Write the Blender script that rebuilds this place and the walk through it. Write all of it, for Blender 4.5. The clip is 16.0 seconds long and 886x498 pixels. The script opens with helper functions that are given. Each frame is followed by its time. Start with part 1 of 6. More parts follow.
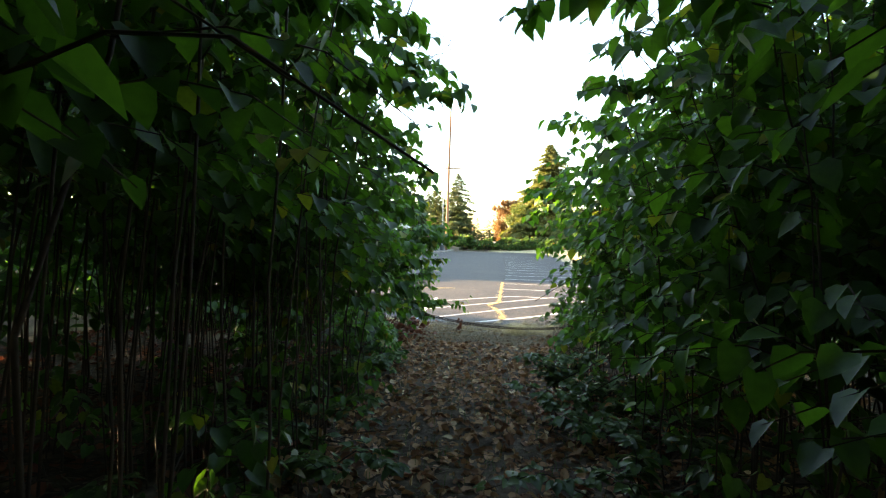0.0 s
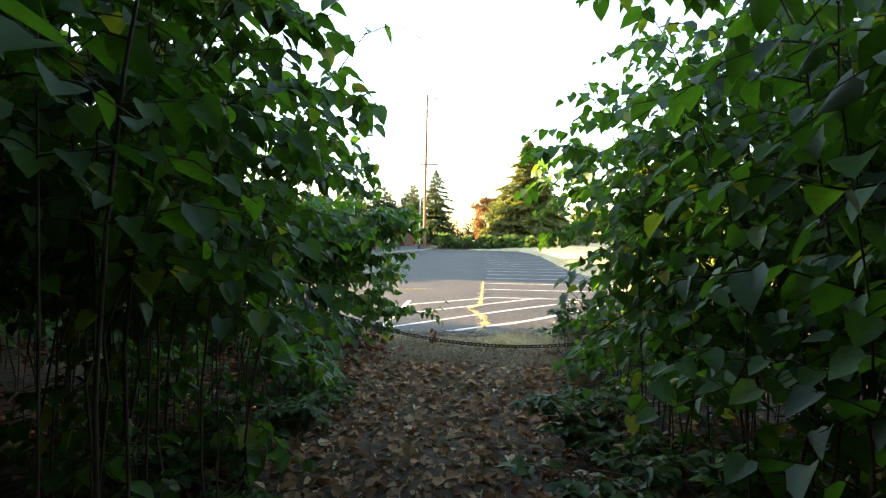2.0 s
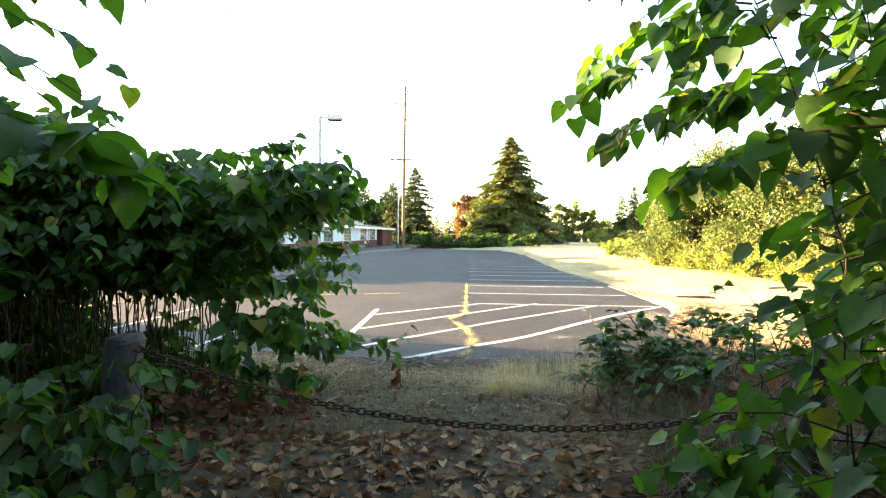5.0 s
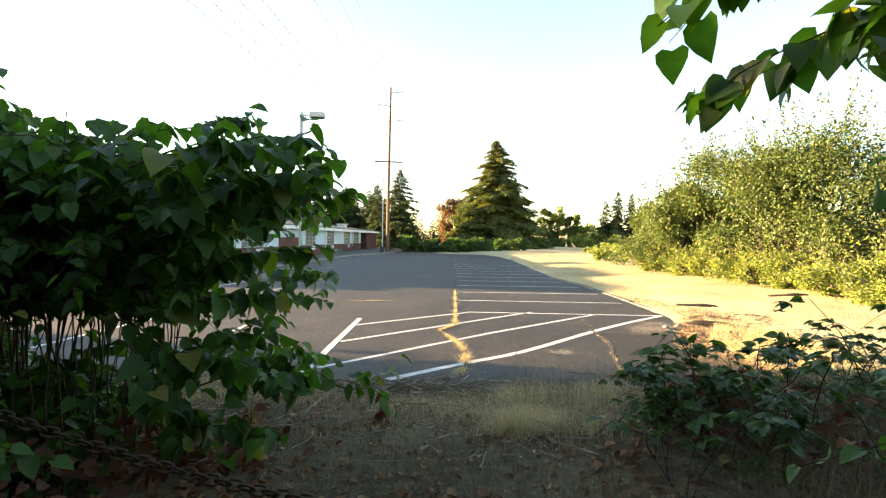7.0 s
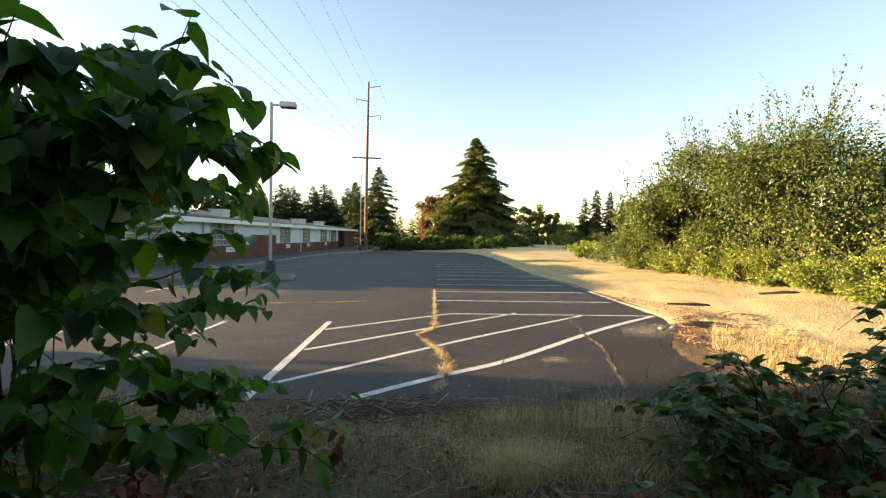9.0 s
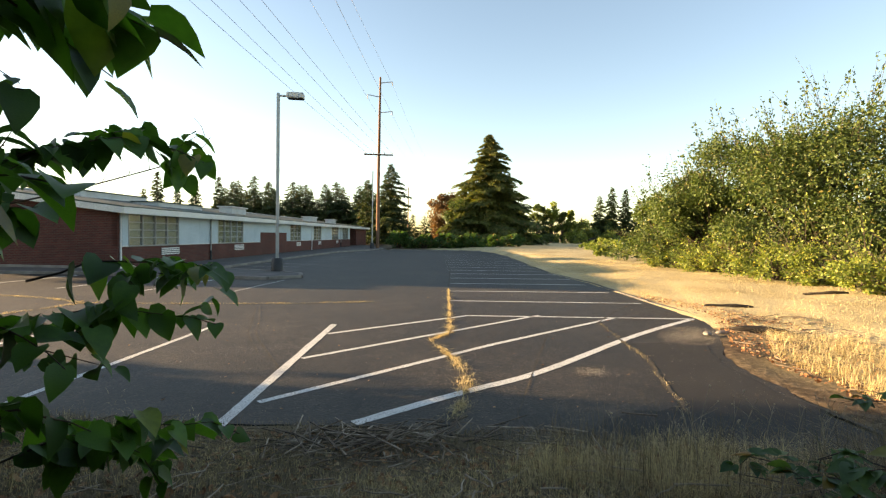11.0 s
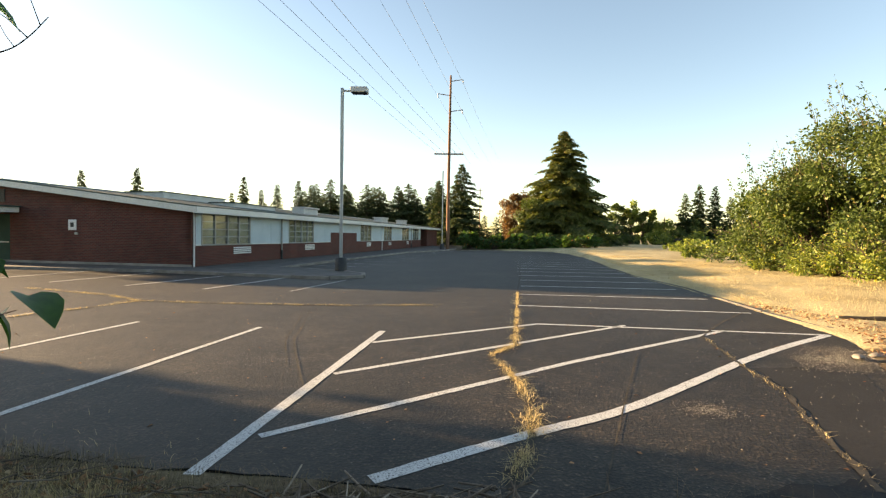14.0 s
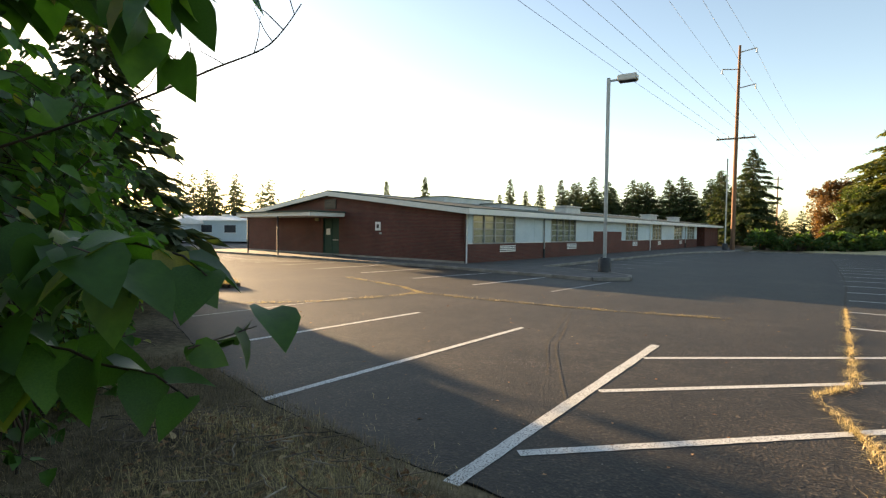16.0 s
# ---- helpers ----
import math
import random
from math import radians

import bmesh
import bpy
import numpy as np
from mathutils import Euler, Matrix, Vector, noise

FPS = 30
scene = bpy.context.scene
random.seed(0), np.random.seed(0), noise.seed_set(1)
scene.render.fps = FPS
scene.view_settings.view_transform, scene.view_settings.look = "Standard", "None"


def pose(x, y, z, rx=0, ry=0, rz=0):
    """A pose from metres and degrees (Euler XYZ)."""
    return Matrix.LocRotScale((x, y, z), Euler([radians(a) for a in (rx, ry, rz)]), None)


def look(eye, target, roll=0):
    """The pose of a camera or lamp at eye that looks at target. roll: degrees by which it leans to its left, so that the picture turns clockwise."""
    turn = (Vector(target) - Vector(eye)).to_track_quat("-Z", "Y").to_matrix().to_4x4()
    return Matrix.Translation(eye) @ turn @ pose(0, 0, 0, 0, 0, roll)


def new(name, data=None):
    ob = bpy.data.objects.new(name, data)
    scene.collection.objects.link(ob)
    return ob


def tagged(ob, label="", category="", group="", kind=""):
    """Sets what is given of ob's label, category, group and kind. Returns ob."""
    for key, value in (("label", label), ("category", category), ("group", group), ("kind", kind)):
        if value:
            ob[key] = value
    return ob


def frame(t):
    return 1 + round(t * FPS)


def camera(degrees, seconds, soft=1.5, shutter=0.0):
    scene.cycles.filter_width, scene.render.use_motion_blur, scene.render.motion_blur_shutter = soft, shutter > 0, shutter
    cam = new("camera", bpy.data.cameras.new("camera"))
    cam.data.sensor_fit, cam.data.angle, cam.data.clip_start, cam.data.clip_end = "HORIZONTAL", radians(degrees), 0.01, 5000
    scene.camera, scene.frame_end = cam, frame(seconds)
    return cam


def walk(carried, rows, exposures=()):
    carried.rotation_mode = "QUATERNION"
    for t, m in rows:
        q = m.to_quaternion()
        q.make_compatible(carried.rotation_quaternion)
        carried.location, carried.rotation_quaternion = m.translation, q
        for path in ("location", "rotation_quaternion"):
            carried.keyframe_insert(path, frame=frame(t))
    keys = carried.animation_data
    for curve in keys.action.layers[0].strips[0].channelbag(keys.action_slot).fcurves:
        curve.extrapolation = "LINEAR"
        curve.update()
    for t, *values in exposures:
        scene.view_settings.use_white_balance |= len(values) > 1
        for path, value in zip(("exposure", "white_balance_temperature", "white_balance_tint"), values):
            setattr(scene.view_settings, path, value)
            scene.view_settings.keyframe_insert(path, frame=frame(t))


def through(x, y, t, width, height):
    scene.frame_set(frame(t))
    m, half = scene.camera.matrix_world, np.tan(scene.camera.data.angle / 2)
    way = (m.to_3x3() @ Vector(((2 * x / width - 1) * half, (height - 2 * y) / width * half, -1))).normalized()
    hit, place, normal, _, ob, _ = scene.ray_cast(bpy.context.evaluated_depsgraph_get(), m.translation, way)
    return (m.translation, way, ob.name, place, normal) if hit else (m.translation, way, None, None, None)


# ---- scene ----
cam = camera(84.1, 16.0, soft=1.25)
PATH = [
    (0, pose(0.329, 1.392, 2.355, 88.18, -1.53, 0.37)),
    (0.5, pose(0.351, 1.944, 2.291, 88.14, -1.29, -0.02)),
    (1, pose(0.407, 2.480, 2.238, 88.14, -1.08, -0.27)),
    (1.5, pose(0.488, 3.022, 2.242, 88.23, -0.94, -0.52)),
    (2, pose(0.503, 3.575, 2.170, 88.18, -0.91, -2.10)),
    (2.5, pose(0.547, 4.128, 2.100, 88.15, -0.86, -3.86)),
    (3, pose(0.613, 4.657, 2.093, 88.15, -0.80, -4.09)),
    (3.5, pose(0.661, 5.218, 2.062, 88.15, -0.75, -4.36)),
    (4, pose(0.733, 5.747, 2.020, 88.16, -0.66, -4.31)),
    (6.5, pose(0.764, 7.287, 1.956, 88.57, -1.07, -4.92)),
    (7, pose(0.721, 7.522, 1.949, 88.72, -1.06, -6.18)),
    (7.5, pose(0.739, 7.790, 1.917, 88.72, -0.85, -7.18)),
    (8, pose(0.779, 8.044, 1.927, 88.73, -0.93, -8.71)),
    (10.5, pose(0.966, 9.348, 1.786, 88.37, -0.99, -7.51)),
    (11, pose(0.965, 9.645, 1.779, 88.39, -0.93, -7.09)),
    (11.5, pose(0.983, 9.921, 1.715, 88.13, -0.95, -6.47)),
    (12, pose(1.057, 10.256, 1.729, 88.25, -0.85, -3.41)),
    (12.5, pose(1.115, 10.468, 1.712, 88.37, -0.91, -2.46)),
    (13, pose(1.146, 10.722, 1.663, 88.27, -0.94, -2.17)),
    (13.5, pose(1.197, 10.898, 1.643, 88.35, -0.85, -1.71)),
    (14, pose(1.272, 11.054, 1.649, 88.45, -0.84, 1.34)),
    (14.5, pose(1.239, 11.159, 1.635, 88.37, -1.03, 5.65)),
    (15, pose(1.138, 11.314, 1.621, 88.15, -1.02, 12.13)),
    (15.5, pose(1.074, 11.430, 1.634, 88.03, -0.83, 20.85)),
    (16, pose(1.091, 11.561, 1.666, 87.91, -0.62, 31.16)),
]
EXPOSURES = [(t, s, 9000, 16) for t, s in ((0.0, 4.4), (1.5, 4.32), (3.5, 4.2), (4.2, 4.2), (6.3, 4.1), (6.6, 3.9), (7.0, 3.45), (7.5, 3.25), (8.0, 3.0), (10.3, 2.58), (13.0, 2.52), (16.0, 2.47))]
walk(cam, PATH, EXPOSURES)

# ---- world and sun ----
SUN_ELEV = radians(7.4)
SUN_FROM = Vector((-0.96, 0.28, 0)).normalized()      # level direction towards the sun
world = bpy.data.worlds.new("evening sky")
scene.world = world
world.use_nodes = True
wn = world.node_tree.nodes
sky = wn.new("ShaderNodeTexSky")
sky.sky_type, sky.sun_disc = "NISHITA", False
sky.sun_elevation = SUN_ELEV
sky.sun_rotation = math.atan2(SUN_FROM.x, SUN_FROM.y)
sky.air_density, sky.dust_density, sky.ozone_density = 0.85, 0.4, 1.9
wn["Background"].inputs["Strength"].default_value = 0.094
world.node_tree.links.new(sky.outputs[0], wn["Background"].inputs["Color"])
sun = new("sun", bpy.data.lights.new("sun", "SUN"))
sun.data.energy, sun.data.angle, sun.data.color = 5.0, radians(0.6), (1.0, 0.80, 0.55)
toward = Vector((SUN_FROM.x * math.cos(SUN_ELEV), SUN_FROM.y * math.cos(SUN_ELEV), math.sin(SUN_ELEV)))
sun.matrix_world = look(toward * 100, (0, 0, 0))


# ---- materials ----
def material(name, rough=0.8, metal=0.0, spec=0.3):
    m = bpy.data.materials.new(name)
    m.use_nodes = True
    b = m.node_tree.nodes["Principled BSDF"]
    b.inputs["Roughness"].default_value = rough
    b.inputs["Metallic"].default_value = metal
    b.inputs["Specular IOR Level"].default_value = spec
    return m, m.node_tree.nodes, m.node_tree.links, b


def noise_ramp(m, scale, stops, detail=6.0, coords="Object", rough=0.6, stretch=None):
    """A noise in metres through a colour ramp; gives the ramp's colour socket."""
    nodes, links = m.node_tree.nodes, m.node_tree.links
    tc = nodes.new("ShaderNodeTexCoord")
    n = nodes.new("ShaderNodeTexNoise")
    n.inputs["Scale"].default_value, n.inputs["Detail"].default_value, n.inputs["Roughness"].default_value = scale, detail, rough
    if stretch:
        mp = nodes.new("ShaderNodeMapping")
        mp.inputs["Scale"].default_value = stretch
        links.new(tc.outputs[coords], mp.inputs["Vector"])
        links.new(mp.outputs[0], n.inputs["Vector"])
    else:
        links.new(tc.outputs[coords], n.inputs["Vector"])
    r = nodes.new("ShaderNodeValToRGB")
    r.color_ramp.elements.remove(r.color_ramp.elements[1])
    for i, (p, c) in enumerate(stops):
        e = r.color_ramp.elements[0] if i == 0 else r.color_ramp.elements.new(p)
        e.position, e.color = p, (*c, 1)
    links.new(n.outputs["Fac"], r.inputs[0])
    return r.outputs[0], n.outputs["Fac"]


def mix(m, fac, a, b, mode="MIX"):
    nodes, links = m.node_tree.nodes, m.node_tree.links
    x = nodes.new("ShaderNodeMix")
    x.data_type, x.blend_type = "RGBA", mode
    for key, v in ((0, fac), (6, a), (7, b)):
        if isinstance(v, (int, float)):
            x.inputs[key].default_value = v
        elif isinstance(v, tuple):
            x.inputs[key].default_value = (*v, 1)
        else:
            links.new(v, x.inputs[key])
    return x.outputs[2]


def bump(m, height, strength, distance):
    nodes, links = m.node_tree.nodes, m.node_tree.links
    b = nodes.new("ShaderNodeBump")
    b.inputs["Strength"].default_value, b.inputs["Distance"].default_value = strength, distance
    links.new(height, b.inputs["Height"])
    links.new(b.outputs[0], nodes["Principled BSDF"].inputs["Normal"])


def surface(name, stops, scale, fine, rough=0.8, metal=0.0, spec=0.3, depth=0.005, stretch=None):
    """A surface with stains at one scale and grain at a finer one."""
    m, nodes, links, b = material(name, rough, metal, spec)
    c, _ = noise_ramp(m, scale, stops, stretch=stretch)
    g, h = noise_ramp(m, fine, [(0.3, (0.72, 0.72, 0.72)), (0.7, (1.12, 1.12, 1.12))], stretch=stretch)
    links.new(mix(m, 1.0, c, g, "MULTIPLY"), b.inputs["Base Color"])
    bump(m, h, 0.5, depth)
    return m


def leaf_material(name, dark, light, odd, through, rough=0.5):
    """A leaf: colour by the single leaf, light that passes through, a soft gloss."""
    m, nodes, links, b = material(name, rough, 0, 0.2)
    geo = nodes.new("ShaderNodeNewGeometry")
    r = nodes.new("ShaderNodeValToRGB")
    r.color_ramp.elements[0].color = (*dark, 1)
    r.color_ramp.elements[1].position, r.color_ramp.elements[1].color = 0.94, (*light, 1)
    e = r.color_ramp.elements.new(0.99)
    e.color = (*odd, 1)
    info = nodes.new("ShaderNodeObjectInfo")
    both, wrap = nodes.new("ShaderNodeMath"), nodes.new("ShaderNodeMath")
    wrap.operation = "FRACT"
    links.new(geo.outputs["Random Per Island"], both.inputs[0])
    links.new(info.outputs["Random"], both.inputs[1])
    links.new(both.outputs[0], wrap.inputs[0])
    links.new(wrap.outputs[0], r.inputs[0])
    g, h = noise_ramp(m, 30, [(0.3, (0.75, 0.75, 0.75)), (0.7, (1.1, 1.1, 1.1))])
    c = mix(m, 1.0, r.outputs[0], g, "MULTIPLY")
    links.new(c, b.inputs["Base Color"])
    t = nodes.new("ShaderNodeBsdfTranslucent")
    links.new(mix(m, 1.0, c, through, "MULTIPLY"), t.inputs["Color"])
    a = nodes.new("ShaderNodeAddShader")
    links.new(b.outputs[0], a.inputs[0])
    links.new(t.outputs[0], a.inputs[1])
    links.new(a.outputs[0], nodes["Material Output"].inputs["Surface"])
    return m


KNOT_LEAF = leaf_material("knotweed leaf", (0.012, 0.033, 0.010), (0.038, 0.094, 0.018), (0.13, 0.11, 0.025), (1.3, 1.6, 0.5))
STRAW_GREY = leaf_material("weathered straw", (0.065, 0.05, 0.032), (0.24, 0.185, 0.115), (0.06, 0.07, 0.028), (0.35, 0.33, 0.22), 0.8)
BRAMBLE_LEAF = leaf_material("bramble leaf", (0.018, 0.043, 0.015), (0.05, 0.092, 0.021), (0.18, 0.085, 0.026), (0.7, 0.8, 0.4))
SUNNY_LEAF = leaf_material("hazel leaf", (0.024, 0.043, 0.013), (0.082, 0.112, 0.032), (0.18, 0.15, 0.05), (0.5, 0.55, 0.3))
# bramble leaf again, paler and yellower: its colour carries the sunlight
LOW_LEAF = leaf_material("bramble leaf, sunlit colour", (0.04, 0.07, 0.018), (0.17, 0.20, 0.045), (0.36, 0.30, 0.09), (0.8, 0.8, 0.35))
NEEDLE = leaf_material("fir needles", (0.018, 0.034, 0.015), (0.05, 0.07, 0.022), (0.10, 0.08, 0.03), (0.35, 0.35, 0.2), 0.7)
# same needles as a lit copy: sunlight is put into the colour
NEEDLE_SUN = leaf_material("fir needles, sunlit colour", (0.045, 0.065, 0.02), (0.11, 0.12, 0.035), (0.17, 0.12, 0.05), (0.5, 0.5, 0.2), 0.7)
RUSSET_LEAF = leaf_material("russet leaf", (0.07, 0.042, 0.018), (0.13, 0.075, 0.028), (0.10, 0.085, 0.03), (0.6, 0.5, 0.3))
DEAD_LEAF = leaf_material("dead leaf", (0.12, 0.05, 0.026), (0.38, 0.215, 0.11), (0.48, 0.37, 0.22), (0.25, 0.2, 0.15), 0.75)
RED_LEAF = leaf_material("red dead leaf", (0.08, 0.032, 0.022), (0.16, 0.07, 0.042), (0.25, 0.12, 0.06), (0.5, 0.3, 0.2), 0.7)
STRAW = leaf_material("straw", (0.24, 0.19, 0.10), (0.50, 0.41, 0.24), (0.30, 0.28, 0.14), (0.6, 0.55, 0.35), 0.7)
CANE = surface("knotweed cane", [(0.3, (0.022, 0.015, 0.011)), (0.7, (0.075, 0.048, 0.028))], 6, 60, 0.7)
TWIG = surface("dry twig", [(0.3, (0.06, 0.043, 0.032)), (0.7, (0.27, 0.21, 0.155))], 8, 90, 0.85)
BARK = surface("bark", [(0.3, (0.05, 0.038, 0.028)), (0.7, (0.12, 0.09, 0.065))], 3, 25, 0.9, depth=0.02)
POLE_WOOD = surface("pole wood", [(0.3, (0.11, 0.055, 0.035)), (0.7, (0.21, 0.12, 0.075))], 2, 30, 0.85, stretch=(4, 4, 0.4))
STUMP = surface("weathered stump", [(0.3, (0.035, 0.031, 0.028)), (0.7, (0.11, 0.10, 0.09))], 5, 40, 0.9, stretch=(3, 3, 0.6), depth=0.01)
IRON = surface("rusty chain iron", [(0.35, (0.035, 0.028, 0.025)), (0.65, (0.12, 0.06, 0.035))], 25, 120, 0.6, 0.7)
STEEL = surface("galvanised steel", [(0.3, (0.36, 0.38, 0.37)), (0.7, (0.48, 0.50, 0.49))], 2, 40, 0.5, 0.5)
LAMP_HEAD = surface("lamp housing paint", [(0.3, (0.50, 0.51, 0.50)), (0.7, (0.62, 0.62, 0.60))], 3, 50, 0.45)
WIRE = surface("weathered cable", [(0.3, (0.10, 0.10, 0.11)), (0.7, (0.16, 0.16, 0.17))], 2, 20, 0.5)
PATH_GREY = surface("dark old walkway", [(0.3, (0.075, 0.072, 0.068)), (0.55, (0.11, 0.105, 0.098)), (0.75, (0.15, 0.14, 0.13))], 1.5, 35, 0.9)
CONCRETE = surface("old concrete", [(0.3, (0.20, 0.185, 0.165)), (0.55, (0.29, 0.27, 0.245)), (0.75, (0.36, 0.34, 0.31))], 1.5, 35, 0.9)
KERB = surface("worn kerb concrete", [(0.3, (0.16, 0.145, 0.125)), (0.7, (0.30, 0.275, 0.24))], 2.5, 45, 0.9, depth=0.01)
FASCIA = surface("cream fascia paint", [(0.3, (0.62, 0.62, 0.58)), (0.7, (0.74, 0.73, 0.68))], 0.8, 25, 0.6)
ROOF = surface("green roof felt", [(0.3, (0.035, 0.06, 0.05)), (0.7, (0.07, 0.10, 0.085))], 1.2, 40, 0.85)
ROOF_EDGE = surface("roof box metal", [(0.3, (0.42, 0.45, 0.45)), (0.7, (0.58, 0.60, 0.60))], 1.2, 30, 0.5)
PANEL = surface("pale blue wall panel", [(0.3, (0.40, 0.50, 0.54)), (0.7, (0.50, 0.60, 0.63))], 0.7, 30, 0.6)
FRAME = surface("grey window frame", [(0.3, (0.26, 0.27, 0.25)), (0.7, (0.36, 0.37, 0.34))], 3, 40, 0.5)
BLIND = surface("yellowed window blind", [(0.3, (0.27, 0.235, 0.13)), (0.7, (0.46, 0.41, 0.25))], 0.9, 12, 0.8, stretch=(1, 1, 4))
DOOR_GREEN = surface("dark green door paint", [(0.3, (0.012, 0.045, 0.032)), (0.7, (0.02, 0.065, 0.045))], 3, 40, 0.75)
WHITE_PAINT = surface("white enamel", [(0.3, (0.68, 0.68, 0.66)), (0.7, (0.80, 0.80, 0.78))], 3, 40, 0.5)
DARK_METAL = surface("dark painted metal", [(0.3, (0.02, 0.022, 0.024)), (0.7, (0.045, 0.047, 0.05))], 4, 50, 0.5)
PIPE_WHITE = surface("white downpipe", [(0.3, (0.62, 0.62, 0.60)), (0.7, (0.74, 0.74, 0.72))], 2, 40, 0.5)
TAR_BLACK = surface("charred timber", [(0.3, (0.012, 0.010, 0.009)), (0.7, (0.04, 0.033, 0.027))], 5, 40, 0.9, depth=0.02)
STONE = surface("grey rock", [(0.3, (0.12, 0.115, 0.11)), (0.7, (0.22, 0.21, 0.20))], 5, 50, 0.9, depth=0.02)

# brick wall: running bond with recessed joints
BRICK, nodes, links, b = material("red brick", 0.85)
tc = nodes.new("ShaderNodeTexCoord")
bt = nodes.new("ShaderNodeTexBrick")
bt.inputs["Scale"].default_value = 1.0
bt.inputs["Brick Width"].default_value, bt.inputs["Row Height"].default_value, bt.inputs["Mortar Size"].default_value = 0.22, 0.075, 0.008
bt.inputs["Color1"].default_value, bt.inputs["Color2"].default_value = (0.135, 0.038, 0.027, 1), (0.085, 0.026, 0.020, 1)
bt.inputs["Mortar"].default_value = (0.12, 0.085, 0.07, 1)
sep, com = nodes.new("ShaderNodeSeparateXYZ"), nodes.new("ShaderNodeCombineXYZ")
add = nodes.new("ShaderNodeMath")
links.new(tc.outputs["Object"], sep.inputs[0])
links.new(sep.outputs[0], add.inputs[0])
links.new(sep.outputs[1], add.inputs[1])
links.new(add.outputs[0], com.inputs[0])
links.new(sep.outputs[2], com.inputs[1])
links.new(com.outputs[0], bt.inputs["Vector"])
stain, _ = noise_ramp(BRICK, 0.5, [(0.3, (0.7, 0.7, 0.7)), (0.7, (1.15, 1.1, 1.1))])
links.new(mix(BRICK, 1.0, bt.outputs["Color"], stain, "MULTIPLY"), b.inputs["Base Color"])
bump(BRICK, bt.outputs["Fac"], -0.6, 0.01)

# asphalt: aggregate, broad stains, fine cracks
ASPHALT, nodes, links, b = material("old asphalt", 0.66, 0, 0.36)
c1, _ = noise_ramp(ASPHALT, 0.35, [(0.25, (0.013, 0.0105, 0.008)), (0.5, (0.024, 0.0195, 0.015)), (0.75, (0.045, 0.036, 0.027))], 8)
c2, h2 = noise_ramp(ASPHALT, 36, [(0.32, (0.4, 0.4, 0.4)), (0.5, (0.85, 0.85, 0.85)), (0.60, (1.5, 1.45, 1.36)), (0.70, (4.2, 3.9, 3.4))], 3)
c3, _ = noise_ramp(ASPHALT, 2.3, [(0.35, (0.68, 0.68, 0.68)), (0.65, (1.2, 1.18, 1.15))], 5)
c4, _ = noise_ramp(ASPHALT, 14, [(0.36, (0.72, 0.72, 0.72)), (0.5, (0.95, 0.95, 0.95)), (0.66, (1.5, 1.46, 1.4))], 4)
c3 = mix(ASPHALT, 1.0, c3, c4, "MULTIPLY")
col = mix(ASPHALT, 1.0, mix(ASPHALT, 1.0, c1, c2, "MULTIPLY"), c3, "MULTIPLY")
tc = nodes.new("ShaderNodeTexCoord")
warp = nodes.new("ShaderNodeTexNoise")
warp.inputs["Scale"].default_value = 1.5
vm = nodes.new("ShaderNodeVectorMath")
vm.operation = "MULTIPLY_ADD"
vm.inputs[1].default_value = (0.5, 0.5, 0)
links.new(tc.outputs["Object"], warp.inputs["Vector"])
links.new(warp.outputs["Color"], vm.inputs[0])
links.new(tc.outputs["Object"], vm.inputs[2])
vo = nodes.new("ShaderNodeTexVoronoi")
vo.feature = "DISTANCE_TO_EDGE"
vo.inputs["Scale"].default_value = 0.45
links.new(vm.outputs[0], vo.inputs["Vector"])
cr = nodes.new("ShaderNodeValToRGB")
cr.color_ramp.elements[0].color, cr.color_ramp.elements[1].color = (0.45, 0.45, 0.45, 1), (1, 1, 1, 1)
cr.color_ramp.elements[1].position = 0.012
links.new(vo.outputs["Distance"], cr.inputs[0])
links.new(mix(ASPHALT, 0.7, col, mix(ASPHALT, 1.0, col, cr.outputs[0], "MULTIPLY")), b.inputs["Base Color"])
bump(ASPHALT, h2, 0.9, 0.010)

# worn white traffic paint: rubbed through to the asphalt in places
PAINT, nodes, links, b = material("worn white road paint", 0.75)
worn, _ = noise_ramp(PAINT, 70, [(0.38, (0.10, 0.095, 0.09)), (0.47, (0.58, 0.58, 0.555)), (0.7, (0.76, 0.76, 0.73))], 8)
broad, _ = noise_ramp(PAINT, 1.2, [(0.3, (0.86, 0.86, 0.85)), (0.6, (1, 1, 1))])
links.new(mix(PAINT, 1.0, worn, broad, "MULTIPLY"), b.inputs["Base Color"])
FAINT_PAINT, nodes, links, b = material("faded white road paint", 0.8)
worn, _ = noise_ramp(FAINT_PAINT, 22, [(0.44, (0.09, 0.088, 0.084)), (0.56, (0.46, 0.46, 0.44))], 8)
links.new(worn, b.inputs["Base Color"])

# ground: brown litter and earth in the thicket, straw-dry grass in the open
GROUND, nodes, links, b = material("dry earth and grass", 0.95, 0, 0.1)
litter, hl = noise_ramp(GROUND, 9, [(0.3, (0.024, 0.017, 0.012)), (0.5, (0.062, 0.045, 0.031)), (0.7, (0.14, 0.105, 0.072))], 10)
straw, _ = noise_ramp(GROUND, 0.35, [(0.3, (0.35, 0.28, 0.15)), (0.5, (0.47, 0.39, 0.23)), (0.7, (0.54, 0.46, 0.29))], 9)
sg, hs = noise_ramp(GROUND, 26, [(0.35, (0.6, 0.58, 0.5)), (0.65, (1.2, 1.2, 1.2))], 6)
straw = mix(GROUND, 1.0, straw, sg, "MULTIPLY")
at = nodes.new("ShaderNodeAttribute")
at.attribute_name = "grass"
links.new(mix(GROUND, at.outputs["Fac"], litter, straw), b.inputs["Base Color"])
bump(GROUND, hl, 0.8, 0.04)

